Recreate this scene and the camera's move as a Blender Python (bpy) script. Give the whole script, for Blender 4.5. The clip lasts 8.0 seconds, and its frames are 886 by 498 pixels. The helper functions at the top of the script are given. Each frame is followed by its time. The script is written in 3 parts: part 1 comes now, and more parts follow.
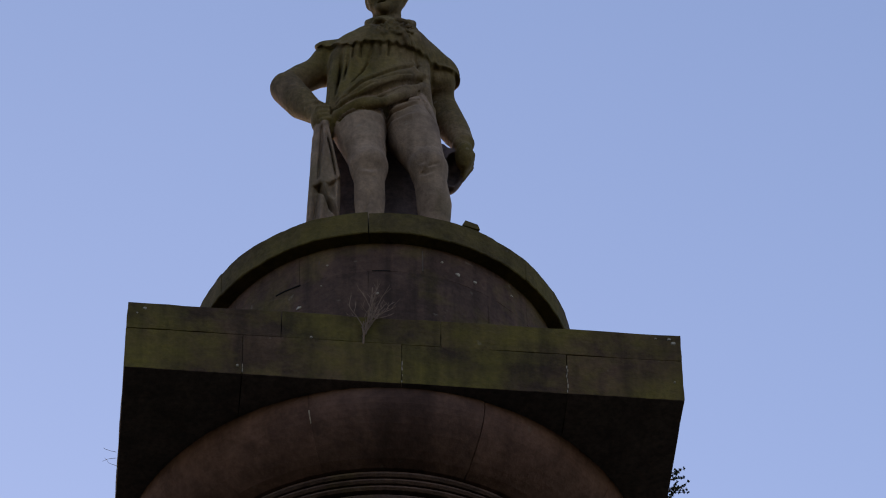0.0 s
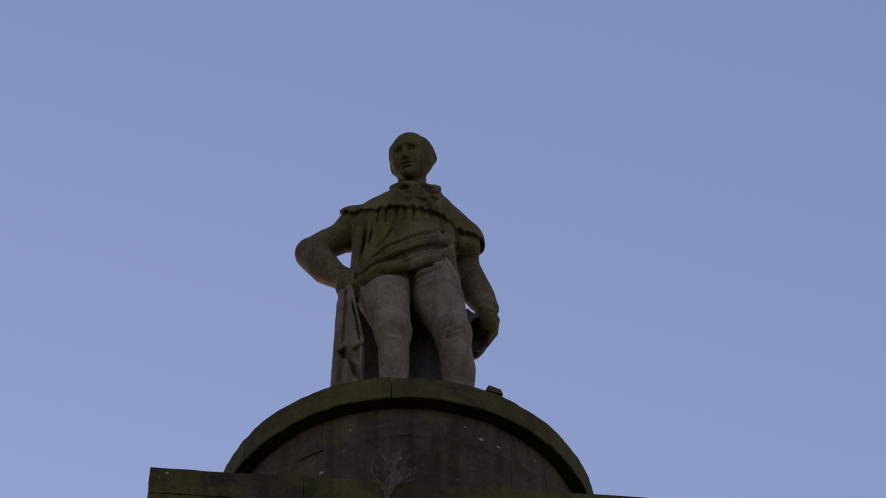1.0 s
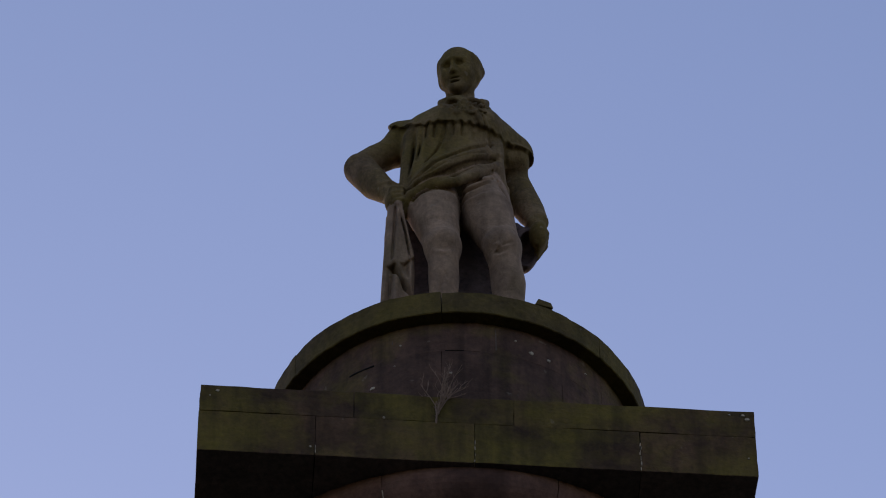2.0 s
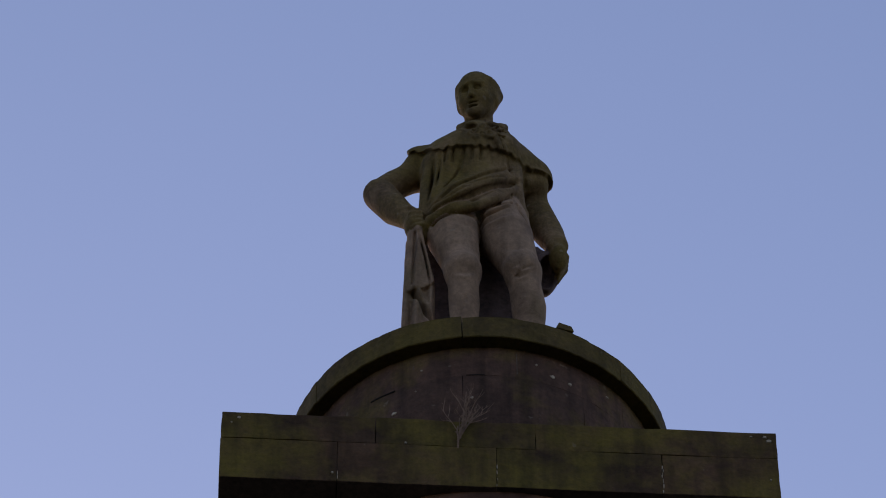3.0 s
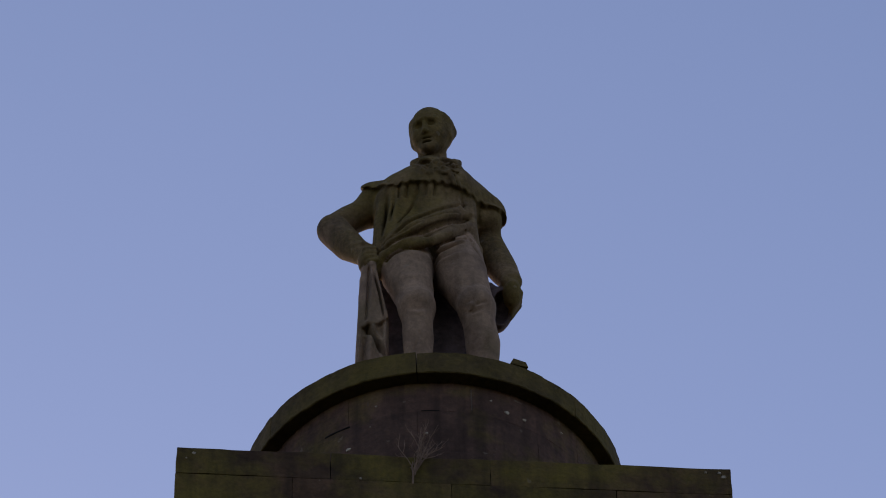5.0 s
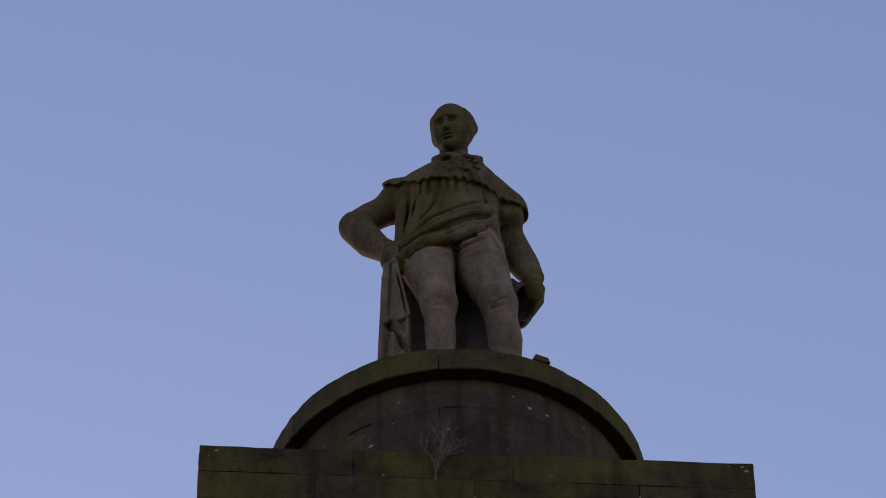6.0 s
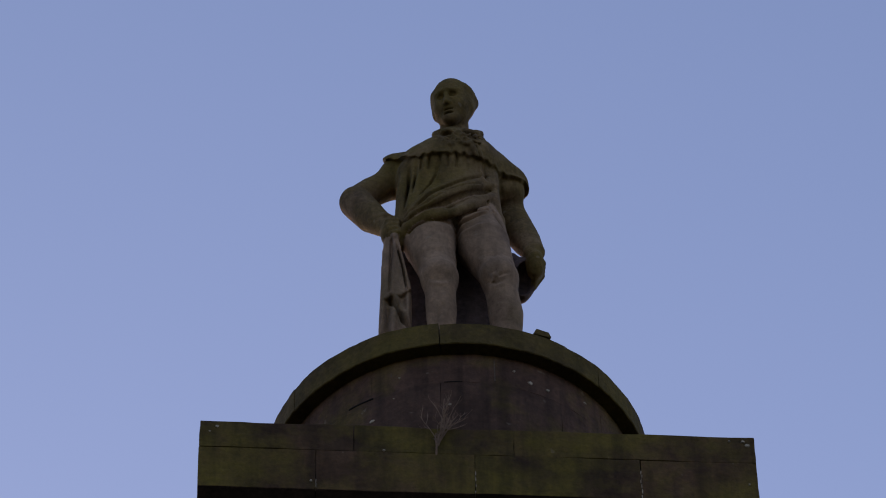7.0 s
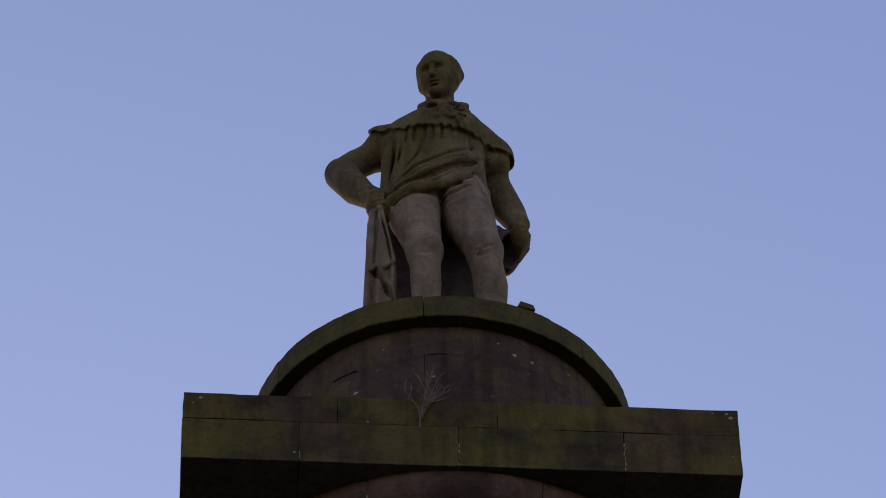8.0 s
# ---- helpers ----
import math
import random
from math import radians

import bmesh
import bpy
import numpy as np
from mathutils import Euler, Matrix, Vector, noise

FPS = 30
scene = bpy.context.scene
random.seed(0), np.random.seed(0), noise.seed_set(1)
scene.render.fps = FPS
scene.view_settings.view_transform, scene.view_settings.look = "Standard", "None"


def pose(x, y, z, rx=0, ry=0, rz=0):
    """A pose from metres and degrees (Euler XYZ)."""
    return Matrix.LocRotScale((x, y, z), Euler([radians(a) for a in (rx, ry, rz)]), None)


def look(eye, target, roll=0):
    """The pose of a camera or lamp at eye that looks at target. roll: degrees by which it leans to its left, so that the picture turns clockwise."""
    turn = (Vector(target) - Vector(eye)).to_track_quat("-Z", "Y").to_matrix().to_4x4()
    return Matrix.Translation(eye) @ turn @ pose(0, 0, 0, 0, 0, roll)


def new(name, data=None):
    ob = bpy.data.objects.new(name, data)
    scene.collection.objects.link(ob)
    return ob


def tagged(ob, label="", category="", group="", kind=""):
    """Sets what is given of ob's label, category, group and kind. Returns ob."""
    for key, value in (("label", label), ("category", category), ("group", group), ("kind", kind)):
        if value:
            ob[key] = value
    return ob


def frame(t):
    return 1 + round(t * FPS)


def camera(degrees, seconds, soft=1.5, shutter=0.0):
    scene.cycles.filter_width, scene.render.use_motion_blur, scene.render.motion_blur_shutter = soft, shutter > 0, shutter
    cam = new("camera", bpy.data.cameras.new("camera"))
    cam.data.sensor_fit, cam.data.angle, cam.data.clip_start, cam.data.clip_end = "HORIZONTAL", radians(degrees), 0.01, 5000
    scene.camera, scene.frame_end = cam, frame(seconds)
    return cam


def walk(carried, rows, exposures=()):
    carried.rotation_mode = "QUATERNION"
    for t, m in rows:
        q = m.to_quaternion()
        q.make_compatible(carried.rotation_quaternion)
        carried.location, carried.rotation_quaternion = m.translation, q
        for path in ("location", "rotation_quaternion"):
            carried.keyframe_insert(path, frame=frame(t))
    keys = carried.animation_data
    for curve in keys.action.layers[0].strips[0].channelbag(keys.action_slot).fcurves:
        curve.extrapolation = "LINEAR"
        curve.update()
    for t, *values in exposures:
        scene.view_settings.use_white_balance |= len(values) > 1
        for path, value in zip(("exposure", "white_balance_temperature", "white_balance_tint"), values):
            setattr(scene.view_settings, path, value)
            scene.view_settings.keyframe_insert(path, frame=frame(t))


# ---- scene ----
# The monument's axis is x = y = 0, the ground is z = 0, and the camera looks up from the south (-y).
EYE_Y, EYE_Z = -27.385, 1.600
AB = EYE_Z + 26.914          # height of the abacus' soffit

cam = camera(10.82, 8.0, soft=1.05)
# seconds, eye x, bearing to the right, look up, roll
ROWS = [
    (0.0, -2.346, 6.037, 48.442, -0.932),
    (0.1, -2.301, 5.343, 48.435, -0.697),
    (0.2, -2.257, 4.987, 48.512, -0.461),
    (0.3, -2.212, 4.738, 48.884, -0.226),
    (0.4, -2.167, 4.686, 49.124, -0.083),
    (0.5, -2.123, 4.599, 49.551, 0.059),
    (0.6, -2.132, 4.639, 49.796, -0.019),
    (0.7, -2.141, 4.825, 50.052, -0.098),
    (0.8, -2.150, 4.994, 50.187, -0.176),
    (0.9, -2.159, 5.220, 50.407, -0.288),
    (1.0, -2.168, 5.242, 50.483, -0.400),
    (1.1, -2.165, 5.006, 50.453, -0.370),
    (1.2, -2.162, 4.834, 50.255, -0.341),
    (1.3, -2.159, 4.410, 50.097, -0.290),
    (1.4, -2.155, 4.236, 50.118, -0.238),
    (1.5, -2.152, 4.188, 50.123, -0.187),
    (1.6, -2.144, 4.172, 50.118, -0.198),
    (1.7, -2.136, 4.136, 50.008, -0.210),
    (1.8, -2.129, 4.210, 49.793, -0.221),
    (1.9, -2.121, 4.174, 49.537, -0.233),
    (2.0, -2.113, 4.180, 49.445, -0.244),
    (2.1, -2.113, 4.163, 49.426, -0.325),
    (2.2, -2.113, 4.163, 49.419, -0.405),
    (3.3, -2.111, 3.717, 49.824, -0.513),
    (3.4, -2.111, 3.731, 49.824, -0.464),
    (3.5, -2.111, 3.738, 49.813, -0.415),
    (3.6, -2.105, 3.756, 49.764, -0.466),
    (3.7, -2.100, 3.785, 49.645, -0.517),
    (3.8, -2.094, 3.851, 49.511, -0.568),
    (3.9, -2.089, 3.959, 49.389, -0.619),
    (4.0, -2.083, 4.015, 49.309, -0.670),
    (4.1, -2.073, 4.010, 49.277, -0.687),
    (4.2, -2.064, 4.002, 49.286, -0.704),
    (4.3, -2.054, 3.979, 49.328, -0.720),
    (4.4, -2.045, 4.010, 49.401, -0.737),
    (4.5, -2.035, 4.081, 49.584, -0.754),
    (4.6, -2.066, 4.300, 49.772, -0.864),
    (4.7, -2.097, 4.588, 49.923, -0.974),
    (4.8, -2.129, 4.761, 50.019, -1.083),
    (4.9, -2.160, 4.813, 50.136, -1.193),
    (5.0, -2.191, 4.859, 50.171, -1.303),
    (5.1, -2.187, 4.735, 50.162, -1.300),
    (5.2, -2.182, 4.615, 50.168, -1.297),
    (6.3, -2.134, 4.341, 50.079, -1.294),
    (6.4, -2.129, 4.370, 50.029, -1.308),
    (6.5, -2.125, 4.421, 49.967, -1.321),
    (6.6, -2.124, 4.387, 49.923, -1.329),
    (6.7, -2.123, 4.348, 49.891, -1.337),
    (6.8, -2.121, 4.309, 49.889, -1.346),
    (6.9, -2.120, 4.275, 49.867, -1.354),
    (7.0, -2.119, 4.265, 49.830, -1.362),
    (7.1, -2.114, 4.250, 49.790, -1.345),
    (7.2, -2.109, 4.230, 49.772, -1.328),
    (7.3, -2.103, 4.233, 49.756, -1.310),
    (7.4, -2.098, 4.205, 49.756, -1.293),
    (7.5, -2.093, 4.213, 49.729, -1.276),
    (7.6, -2.084, 4.211, 49.686, -1.285),
    (7.7, -2.075, 4.204, 49.624, -1.294),
    (7.8, -2.067, 4.248, 49.580, -1.302),
    (7.9, -2.058, 4.315, 49.528, -1.311),
    (8.0, -2.049, 4.391, 49.491, -1.320),
]
EXPOSURES = [(t, stops + 0.75, 6450, 28 if t < 0.4 else 32) for t, stops in ((0.0, 0.28), (0.3, 0.22), (0.5, 0.16), (1.0, -0.08), (1.5, -0.14), (2.0, 0.0), (3.5, -0.02), (4.0, 0.06), (4.5, 0.05), (5.0, -0.08), (6.5, -0.05), (7.5, 0.0), (8.0, 0.08))]
walk(cam, [(t, pose(x, EYE_Y, EYE_Z, 90 + up, 0, -bearing) @ pose(0, 0, 0, 0, 0, roll)) for t, x, bearing, up, roll in ROWS], EXPOSURES)

# ---- light: a clear, dim evening sky and a low, veiled sun ----
SUN_UP, SUN_TURN = 13.0, -9.0
world = bpy.data.worlds.new("evening_sky")
scene.world = world
world.use_nodes = True
wn = world.node_tree
sky = wn.nodes.new("ShaderNodeTexSky")
sky.sky_type, sky.sun_disc = "NISHITA", False
sky.sun_elevation, sky.sun_rotation = radians(SUN_UP), radians(SUN_TURN)
sky.air_density, sky.dust_density, sky.ozone_density = 1.0, 0.7, 1.6
wn.links.new(sky.outputs[0], wn.nodes["Background"].inputs[0])
wn.nodes["Background"].inputs[1].default_value = 0.12
sun = new("sun", bpy.data.lights.new("sun", "SUN"))
sun.data.energy, sun.data.angle, sun.data.color = 0.14, radians(25), (1.0, 0.92, 0.84)
sa = radians(SUN_TURN)
sun_way = Vector((math.sin(sa) * math.cos(radians(SUN_UP)), math.cos(sa) * math.cos(radians(SUN_UP)), math.sin(radians(SUN_UP))))
sun.matrix_world = look(sun_way * 60, (0, 0, 0))


# ---- materials ----
def ramp(nt, fac, stops):
    r = nt.nodes.new("ShaderNodeValToRGB")
    nt.links.new(fac, r.inputs[0])
    e = r.color_ramp.elements
    while len(e) < len(stops):
        e.new(0.5)
    for k, (at, c) in enumerate(stops):
        e[k].position, e[k].color = at, (*c, 1) if len(c) == 3 else c
    return r.outputs[0]


def tex(nt, scale, detail=6.0, rough=0.6, stretch=(1, 1, 1), kind="ShaderNodeTexNoise"):
    mp = nt.nodes.new("ShaderNodeMapping")
    geo = nt.nodes.new("ShaderNodeNewGeometry")
    nt.links.new(geo.outputs["Position"], mp.inputs[0])
    mp.inputs["Scale"].default_value = stretch
    n = nt.nodes.new(kind)
    n.inputs["Scale"].default_value = scale
    if kind == "ShaderNodeTexNoise":
        n.inputs["Detail"].default_value, n.inputs["Roughness"].default_value = detail, rough
    nt.links.new(mp.outputs[0], n.inputs["Vector"])
    return n


def mix(nt, fac, a, b, how="MIX"):
    m = nt.nodes.new("ShaderNodeMix")
    m.data_type, m.blend_type = "RGBA", how
    for sock, v in ((m.inputs[0], fac), (m.inputs[6], a), (m.inputs[7], b)):
        if isinstance(v, (int, float)):
            sock.default_value = v
        elif isinstance(v, tuple):
            sock.default_value = (*v, 1)
        else:
            nt.links.new(v, sock)
    return m.outputs[2]


def stone(name, dark, light, algae=None, cover=0.5, bump=0.25, streak=0.0, lichen=0.0, vary=0.25, stain=None, grainy=0.8, soot=0.0):
    """Weathered sandstone: grain, patches, a tint per block, green growth and runs."""
    mat = bpy.data.materials.new(name)
    mat.use_nodes = True
    nt = mat.node_tree
    bsdf = nt.nodes["Principled BSDF"]
    bsdf.inputs["Roughness"].default_value = 0.92
    bsdf.inputs["Specular IOR Level"].default_value = 0.2
    big = tex(nt, 1.3, 5, 0.62)
    fine = tex(nt, 22, 8, 0.7)
    mid = tex(nt, 5.5, 6, 0.65)
    col = ramp(nt, big.outputs[0], [(0.3, dark), (0.7, light)])
    grain = ramp(nt, fine.outputs[0], [(0.3, (0.62, 0.62, 0.62)), (0.7, (1.25, 1.22, 1.2))])
    col = mix(nt, grainy, col, grain, "MULTIPLY")
    blot = ramp(nt, mid.outputs[0], [(0.35, (0.68, 0.66, 0.66)), (0.62, (1.12, 1.1, 1.08))])
    col = mix(nt, 0.94 * grainy, col, blot, "MULTIPLY")
    if soot:
        sm = tex(nt, 2.6, 5, 0.7, (1.0, 1.0, 0.7))
        dk = ramp(nt, sm.outputs[0], [(0.42, (1, 1, 1)), (0.60, (1 - soot, 1 - 1.04 * soot, 1 - 1.04 * soot))])
        col = mix(nt, 1.0, col, dk, "MULTIPLY")
    info = nt.nodes.new("ShaderNodeObjectInfo")
    each = ramp(nt, info.outputs["Random"], [(0.0, (1 - vary, 1 - vary, 1 - vary)), (1.0, (1 + vary, 1 + 0.8 * vary, 1 + 0.7 * vary))])
    col = mix(nt, 1.0, col, each, "MULTIPLY")
    if algae:
        g = tex(nt, 1.25, 7, 0.66)
        at = 0.5 + 0.25 * (0.5 - cover)
        mask = ramp(nt, g.outputs[0], [(at - 0.09, (0, 0, 0)), (at + 0.16, (0.9, 0.9, 0.9))])
        col = mix(nt, mask, col, mix(nt, 0.7, algae, grain, "MULTIPLY"))
    if streak:
        st = tex(nt, 3.0, 6, 0.6, (2.6, 2.6, 0.25))
        run = ramp(nt, st.outputs[0], [(0.45, (1, 1, 1)), (0.66, (1 - streak, 1 - streak, 1 - streak))])
        col = mix(nt, 1.0, col, run, "MULTIPLY")
    if stain:
        # a broad sooty run of water, between two x
        geo = nt.nodes.new("ShaderNodeNewGeometry")
        sep = nt.nodes.new("ShaderNodeSeparateXYZ")
        wave = tex(nt, 4.0, 4, 0.6)
        add = nt.nodes.new("ShaderNodeMath")
        add.operation = "MULTIPLY_ADD"
        nt.links.new(geo.outputs["Position"], sep.inputs[0])
        nt.links.new(wave.outputs[0], add.inputs[0])
        add.inputs[1].default_value = 0.14
        nt.links.new(sep.outputs[0], add.inputs[2])
        mr = nt.nodes.new("ShaderNodeMapRange")
        nt.links.new(add.outputs[0], mr.inputs[0])
        mr.inputs[1].default_value, mr.inputs[2].default_value = stain[0] - 0.2, stain[1] + 0.2
        w_ = stain[1] - stain[0] + 0.4
        run = ramp(nt, mr.outputs[0], [(0.13 / w_, (1, 1, 1)), (0.3 / w_, (0.52, 0.50, 0.50)), (1 - 0.3 / w_, (0.52, 0.50, 0.50)), (1 - 0.13 / w_, (1, 1, 1))])
        col = mix(nt, 1.0, col, run, "MULTIPLY")
    if lichen:
        li = tex(nt, 9.0, 3, 0.5)
        spots = ramp(nt, li.outputs[0], [(0.70, (0, 0, 0)), (0.74, (lichen, lichen, lichen))])
        col = mix(nt, spots, col, (0.24, 0.20, 0.15))
    nt.links.new(col, bsdf.inputs["Base Color"])
    b1 = nt.nodes.new("ShaderNodeBump")
    b1.inputs["Strength"].default_value, b1.inputs["Distance"].default_value = bump, 0.02
    nt.links.new(fine.outputs[0], b1.inputs["Height"])
    b2 = nt.nodes.new("ShaderNodeBump")
    b2.inputs["Strength"].default_value, b2.inputs["Distance"].default_value = bump, 0.06
    nt.links.new(mid.outputs[0], b2.inputs["Height"])
    nt.links.new(b1.outputs[0], b2.inputs["Normal"])
    nt.links.new(b2.outputs[0], bsdf.inputs["Normal"])
    return mat


def plain(name, colour, rough=0.9, scale=8.0, spread=0.35):
    mat = bpy.data.materials.new(name)
    mat.use_nodes = True
    nt = mat.node_tree
    bsdf = nt.nodes["Principled BSDF"]
    bsdf.inputs["Roughness"].default_value = rough
    bsdf.inputs["Specular IOR Level"].default_value = 0.1
    n = tex(nt, scale)
    lo = tuple(c * (1 - spread) for c in colour)
    hi = tuple(c * (1 + spread) for c in colour)
    nt.links.new(ramp(nt, n.outputs[0], [(0.3, lo), (0.7, hi)]), bsdf.inputs["Base Color"])
    return mat


GREEN = (0.140, 0.104, 0.017)
M_ABACUS = stone("mossy_sandstone", (0.066, 0.038, 0.022), (0.110, 0.062, 0.032), GREEN, 0.42, 0.30, 0.34, 0.25, 0.30, None, 0.62, 0.34)
M_DRUM = stone("drum_sandstone", (0.084, 0.048, 0.034), (0.128, 0.072, 0.050), GREEN, 0.0, 0.3, 0.40, 0.3, 0.20, None, 0.6, 0.3)
M_CAP = stone("cap_sandstone", (0.074, 0.050, 0.022), (0.112, 0.074, 0.032), (0.116, 0.083, 0.018), 0.6, 0.3, 0.2, 0.2, 0.15, None, 0.8, 0.25)
M_ECHINUS = stone("echinus_sandstone", (0.146, 0.075, 0.052), (0.212, 0.109, 0.076), None, 0.0, 0.16, 0.25, 0.15, 0.15, (-0.17, 0.34), 0.5, 0.25)
# bare soffit stone; on the statue it paints shade into cloak and hat
M_SOFFIT_AND_SHADE = stone("soffit_and_shade_sandstone", (0.115, 0.082, 0.078), (0.165, 0.118, 0.110), None, 0.0, 0.2, 0.0, 0.0)
M_LEGS = stone("statue_stone", (0.250, 0.164, 0.107), (0.350, 0.230, 0.149), (0.160, 0.116, 0.056), 0.12, 0.20, 0.28, 0.35, 0.0, None, 0.5, 0.28)
M_ROBE = stone("algae_statue_stone", (0.163, 0.106, 0.058), (0.268, 0.175, 0.098), (0.137, 0.094, 0.021), 0.72, 0.25, 0.35, 0.30, 0.0, None, 0.75, 0.30)
M_MORTAR = plain("pale_mortar", (0.36, 0.28, 0.20), 0.9, 30)
M_LICHEN = plain("white_lichen", (0.34, 0.28, 0.21), 0.95, 40)
M_LIME = plain("lime_wash", (0.115, 0.083, 0.063), 0.95, 26)
M_TWIG = plain("dry_twig", (0.215, 0.140, 0.098), 0.9, 30)
M_LEAF = plain("dark_leaf", (0.05, 0.06, 0.03), 0.7, 20)
M_GRASS = plain("grass", (0.052, 0.054, 0.030), 0.95, 0.4, 0.4)


# ---- builders ----
def mesh_of(bm, name, material, smooth=False):
    me = bpy.data.meshes.new(name)
    bm.to_mesh(me)
    bm.free()
    if smooth:
        for p in me.polygons:
            p.use_smooth = True
    me.materials.append(material)
    return me


def part(name, bm, material, parent, label="", smooth=False):
    ob = new(name, mesh_of(bm, name, material, smooth))
    ob.parent = parent
    if label:
        tagged(ob, label)
    return ob


def worn(bm, amount, scale, seed):
    off = Vector((seed * 7.3, seed * 3.1, seed * 1.7))
    for v in bm.verts:
        n = noise.noise_vector(v.co * scale + off) + 0.5 * noise.noise_vector(v.co * scale * 3.1 + off)
        v.co += n * amount


def block(x0, x1, y0, y1, z0, z1, seed, chip=0.005, cut=5):
    """A squared stone with rounded, slightly chipped edges."""
    bm = bmesh.new()
    bmesh.ops.create_cube(bm, size=1.0)
    for v in bm.verts:
        v.co = Vector(((x0 + x1) / 2 + v.co.x * (x1 - x0), (y0 + y1) / 2 + v.co.y * (y1 - y0), (z0 + z1) / 2 + v.co.z * (z1 - z0)))
    bmesh.ops.bevel(bm, geom=list(bm.edges), offset=0.006, segments=2, affect="EDGES", profile=0.6)
    bmesh.ops.subdivide_edges(bm, edges=[e for e in bm.edges if e.calc_length() > 0.25], cuts=2 * cut, use_grid_fill=True)
    worn(bm, chip, 2.3, seed)
    worn(bm, chip * 0.5, 9.0, seed + 3)
    return bm


def wedge(profile, a0, a1, seed, chip=0.006, steps=8):
    """A curved stone: a closed profile of (radius, height) turned from bearing a0 to a1 degrees about the axis."""
    bm = bmesh.new()
    rings = []
    for k in range(steps + 1):
        a = radians(a0 + (a1 - a0) * k / steps)
        rings.append([bm.verts.new((r * math.sin(a), -r * math.cos(a), z)) for r, z in profile])
    n = len(profile)
    for p, q in zip(rings, rings[1:]):
        for i in range(n):
            bm.faces.new((p[i], p[(i + 1) % n], q[(i + 1) % n], q[i]))
    bm.faces.new(rings[0][::-1])
    bm.faces.new(rings[-1])
    bmesh.ops.recalc_face_normals(bm, faces=list(bm.faces))
    if chip:
        worn(bm, chip, 2.9, seed)
        worn(bm, 0.6 * chip, 13.0, seed + 5)
    return bm


def lathe(profile, steps=96):
    bm = bmesh.new()
    rings = [[bm.verts.new((r * math.sin(2 * math.pi * k / steps), -r * math.cos(2 * math.pi * k / steps), z)) for r, z in profile] for k in range(steps)]
    for k in range(steps):
        p, q = rings[k], rings[(k + 1) % steps]
        for i in range(len(profile) - 1):
            bm.faces.new((p[i], q[i], q[i + 1], p[i + 1]))
    bm.faces.new([r[0] for r in rings])
    bm.faces.new([r[-1] for r in rings])
    bmesh.ops.recalc_face_normals(bm, faces=list(bm.faces))
    return bm


def tube(bm, pts, r0, r1, sides=5):
    rings = []
    for k, p in enumerate(pts):
        way = (pts[min(k + 1, len(pts) - 1)] - pts[max(k - 1, 0)]).normalized()
        m = way.to_track_quat("Z", "Y").to_matrix()
        r = r0 + (r1 - r0) * k / (len(pts) - 1)
        rings.append([bm.verts.new(p + m @ Vector((r * math.cos(6.2832 * j / sides), r * math.sin(6.2832 * j / sides), 0))) for j in range(sides)])
    for p, q in zip(rings, rings[1:]):
        for j in range(sides):
            bm.faces.new((p[j], p[(j + 1) % sides], q[(j + 1) % sides], q[j]))
    bm.faces.new(rings[0][::-1])
    bm.faces.new(rings[-1])


def empty(name, z=0.0):
    ob = new(name)
    ob.location = (0, 0, z)
    return ob


# ---- ground ----
bm = bmesh.new()
bmesh.ops.create_grid(bm, x_segments=40, y_segments=40, size=2500)
ground = new("ground", mesh_of(bm, "ground", M_GRASS))
tagged(ground, "dark evening grass running out to the horizon", "ground", kind="structure")

# ---- the column: base, shaft, neck rings, echinus, abacus ----
column = empty("memorial_column")
tagged(column, "tall weathered brown sandstone column with a square mossy abacus", "column")


part("plinth", block(-2.6, 2.6, -2.6, 2.6, 0.0, 2.2, 3, 0.02), M_DRUM, column)
part("shaft", lathe([(1.95, 2.2), (1.95, 2.5), (1.85, 2.6), (1.78, AB * 0.4), (1.60, AB - 0.9), (1.60, AB - 0.47)]), M_DRUM, column, smooth=False)
RINGS = ((1.732, 0.534, 0.484), (1.712, 0.590, 0.544), (1.692, 0.646, 0.600), (1.650, 0.74, 0.66))
for r, lo, hi in RINGS:
    part("neck_ring", lathe([(r - 0.02, AB - lo), (r, AB - lo + 0.015), (r, AB - hi - 0.015), (r - 0.02, AB - hi)]), M_DRUM, column)

ECH = [(0.9, -0.475)]
for k in range(11):
    u = k / 10
    ECH.append((1.75 + 0.425 * math.sin(u * math.pi / 2) ** 0.9, -0.475 + 0.415 * u ** 1.15))
ECH += [(2.174, -0.003), (0.9, -0.003)]
JOINTS = [-56, -20.3, 17.2, 52, 88, 124, 160, 196, 232, 268]
for k, a in enumerate(JOINTS):
    b = JOINTS[k + 1] if k + 1 < len(JOINTS) else JOINTS[0] + 360
    part("echinus_stone", wedge([(r, AB + z) for r, z in ECH], a + (0.12 if a == 17.2 else 0.04), b - (0.12 if b == 17.2 else 0.04), k + 20, 0.004, 36), M_ECHINUS, column)


def sheltered(ob):
    """The soffit, which no rain reaches, carries no moss: bare stone."""
    ob.data.materials.append(M_SOFFIT_AND_SHADE)
    for p in ob.data.polygons:
        if p.normal.z < -0.8:
            p.material_index = 1


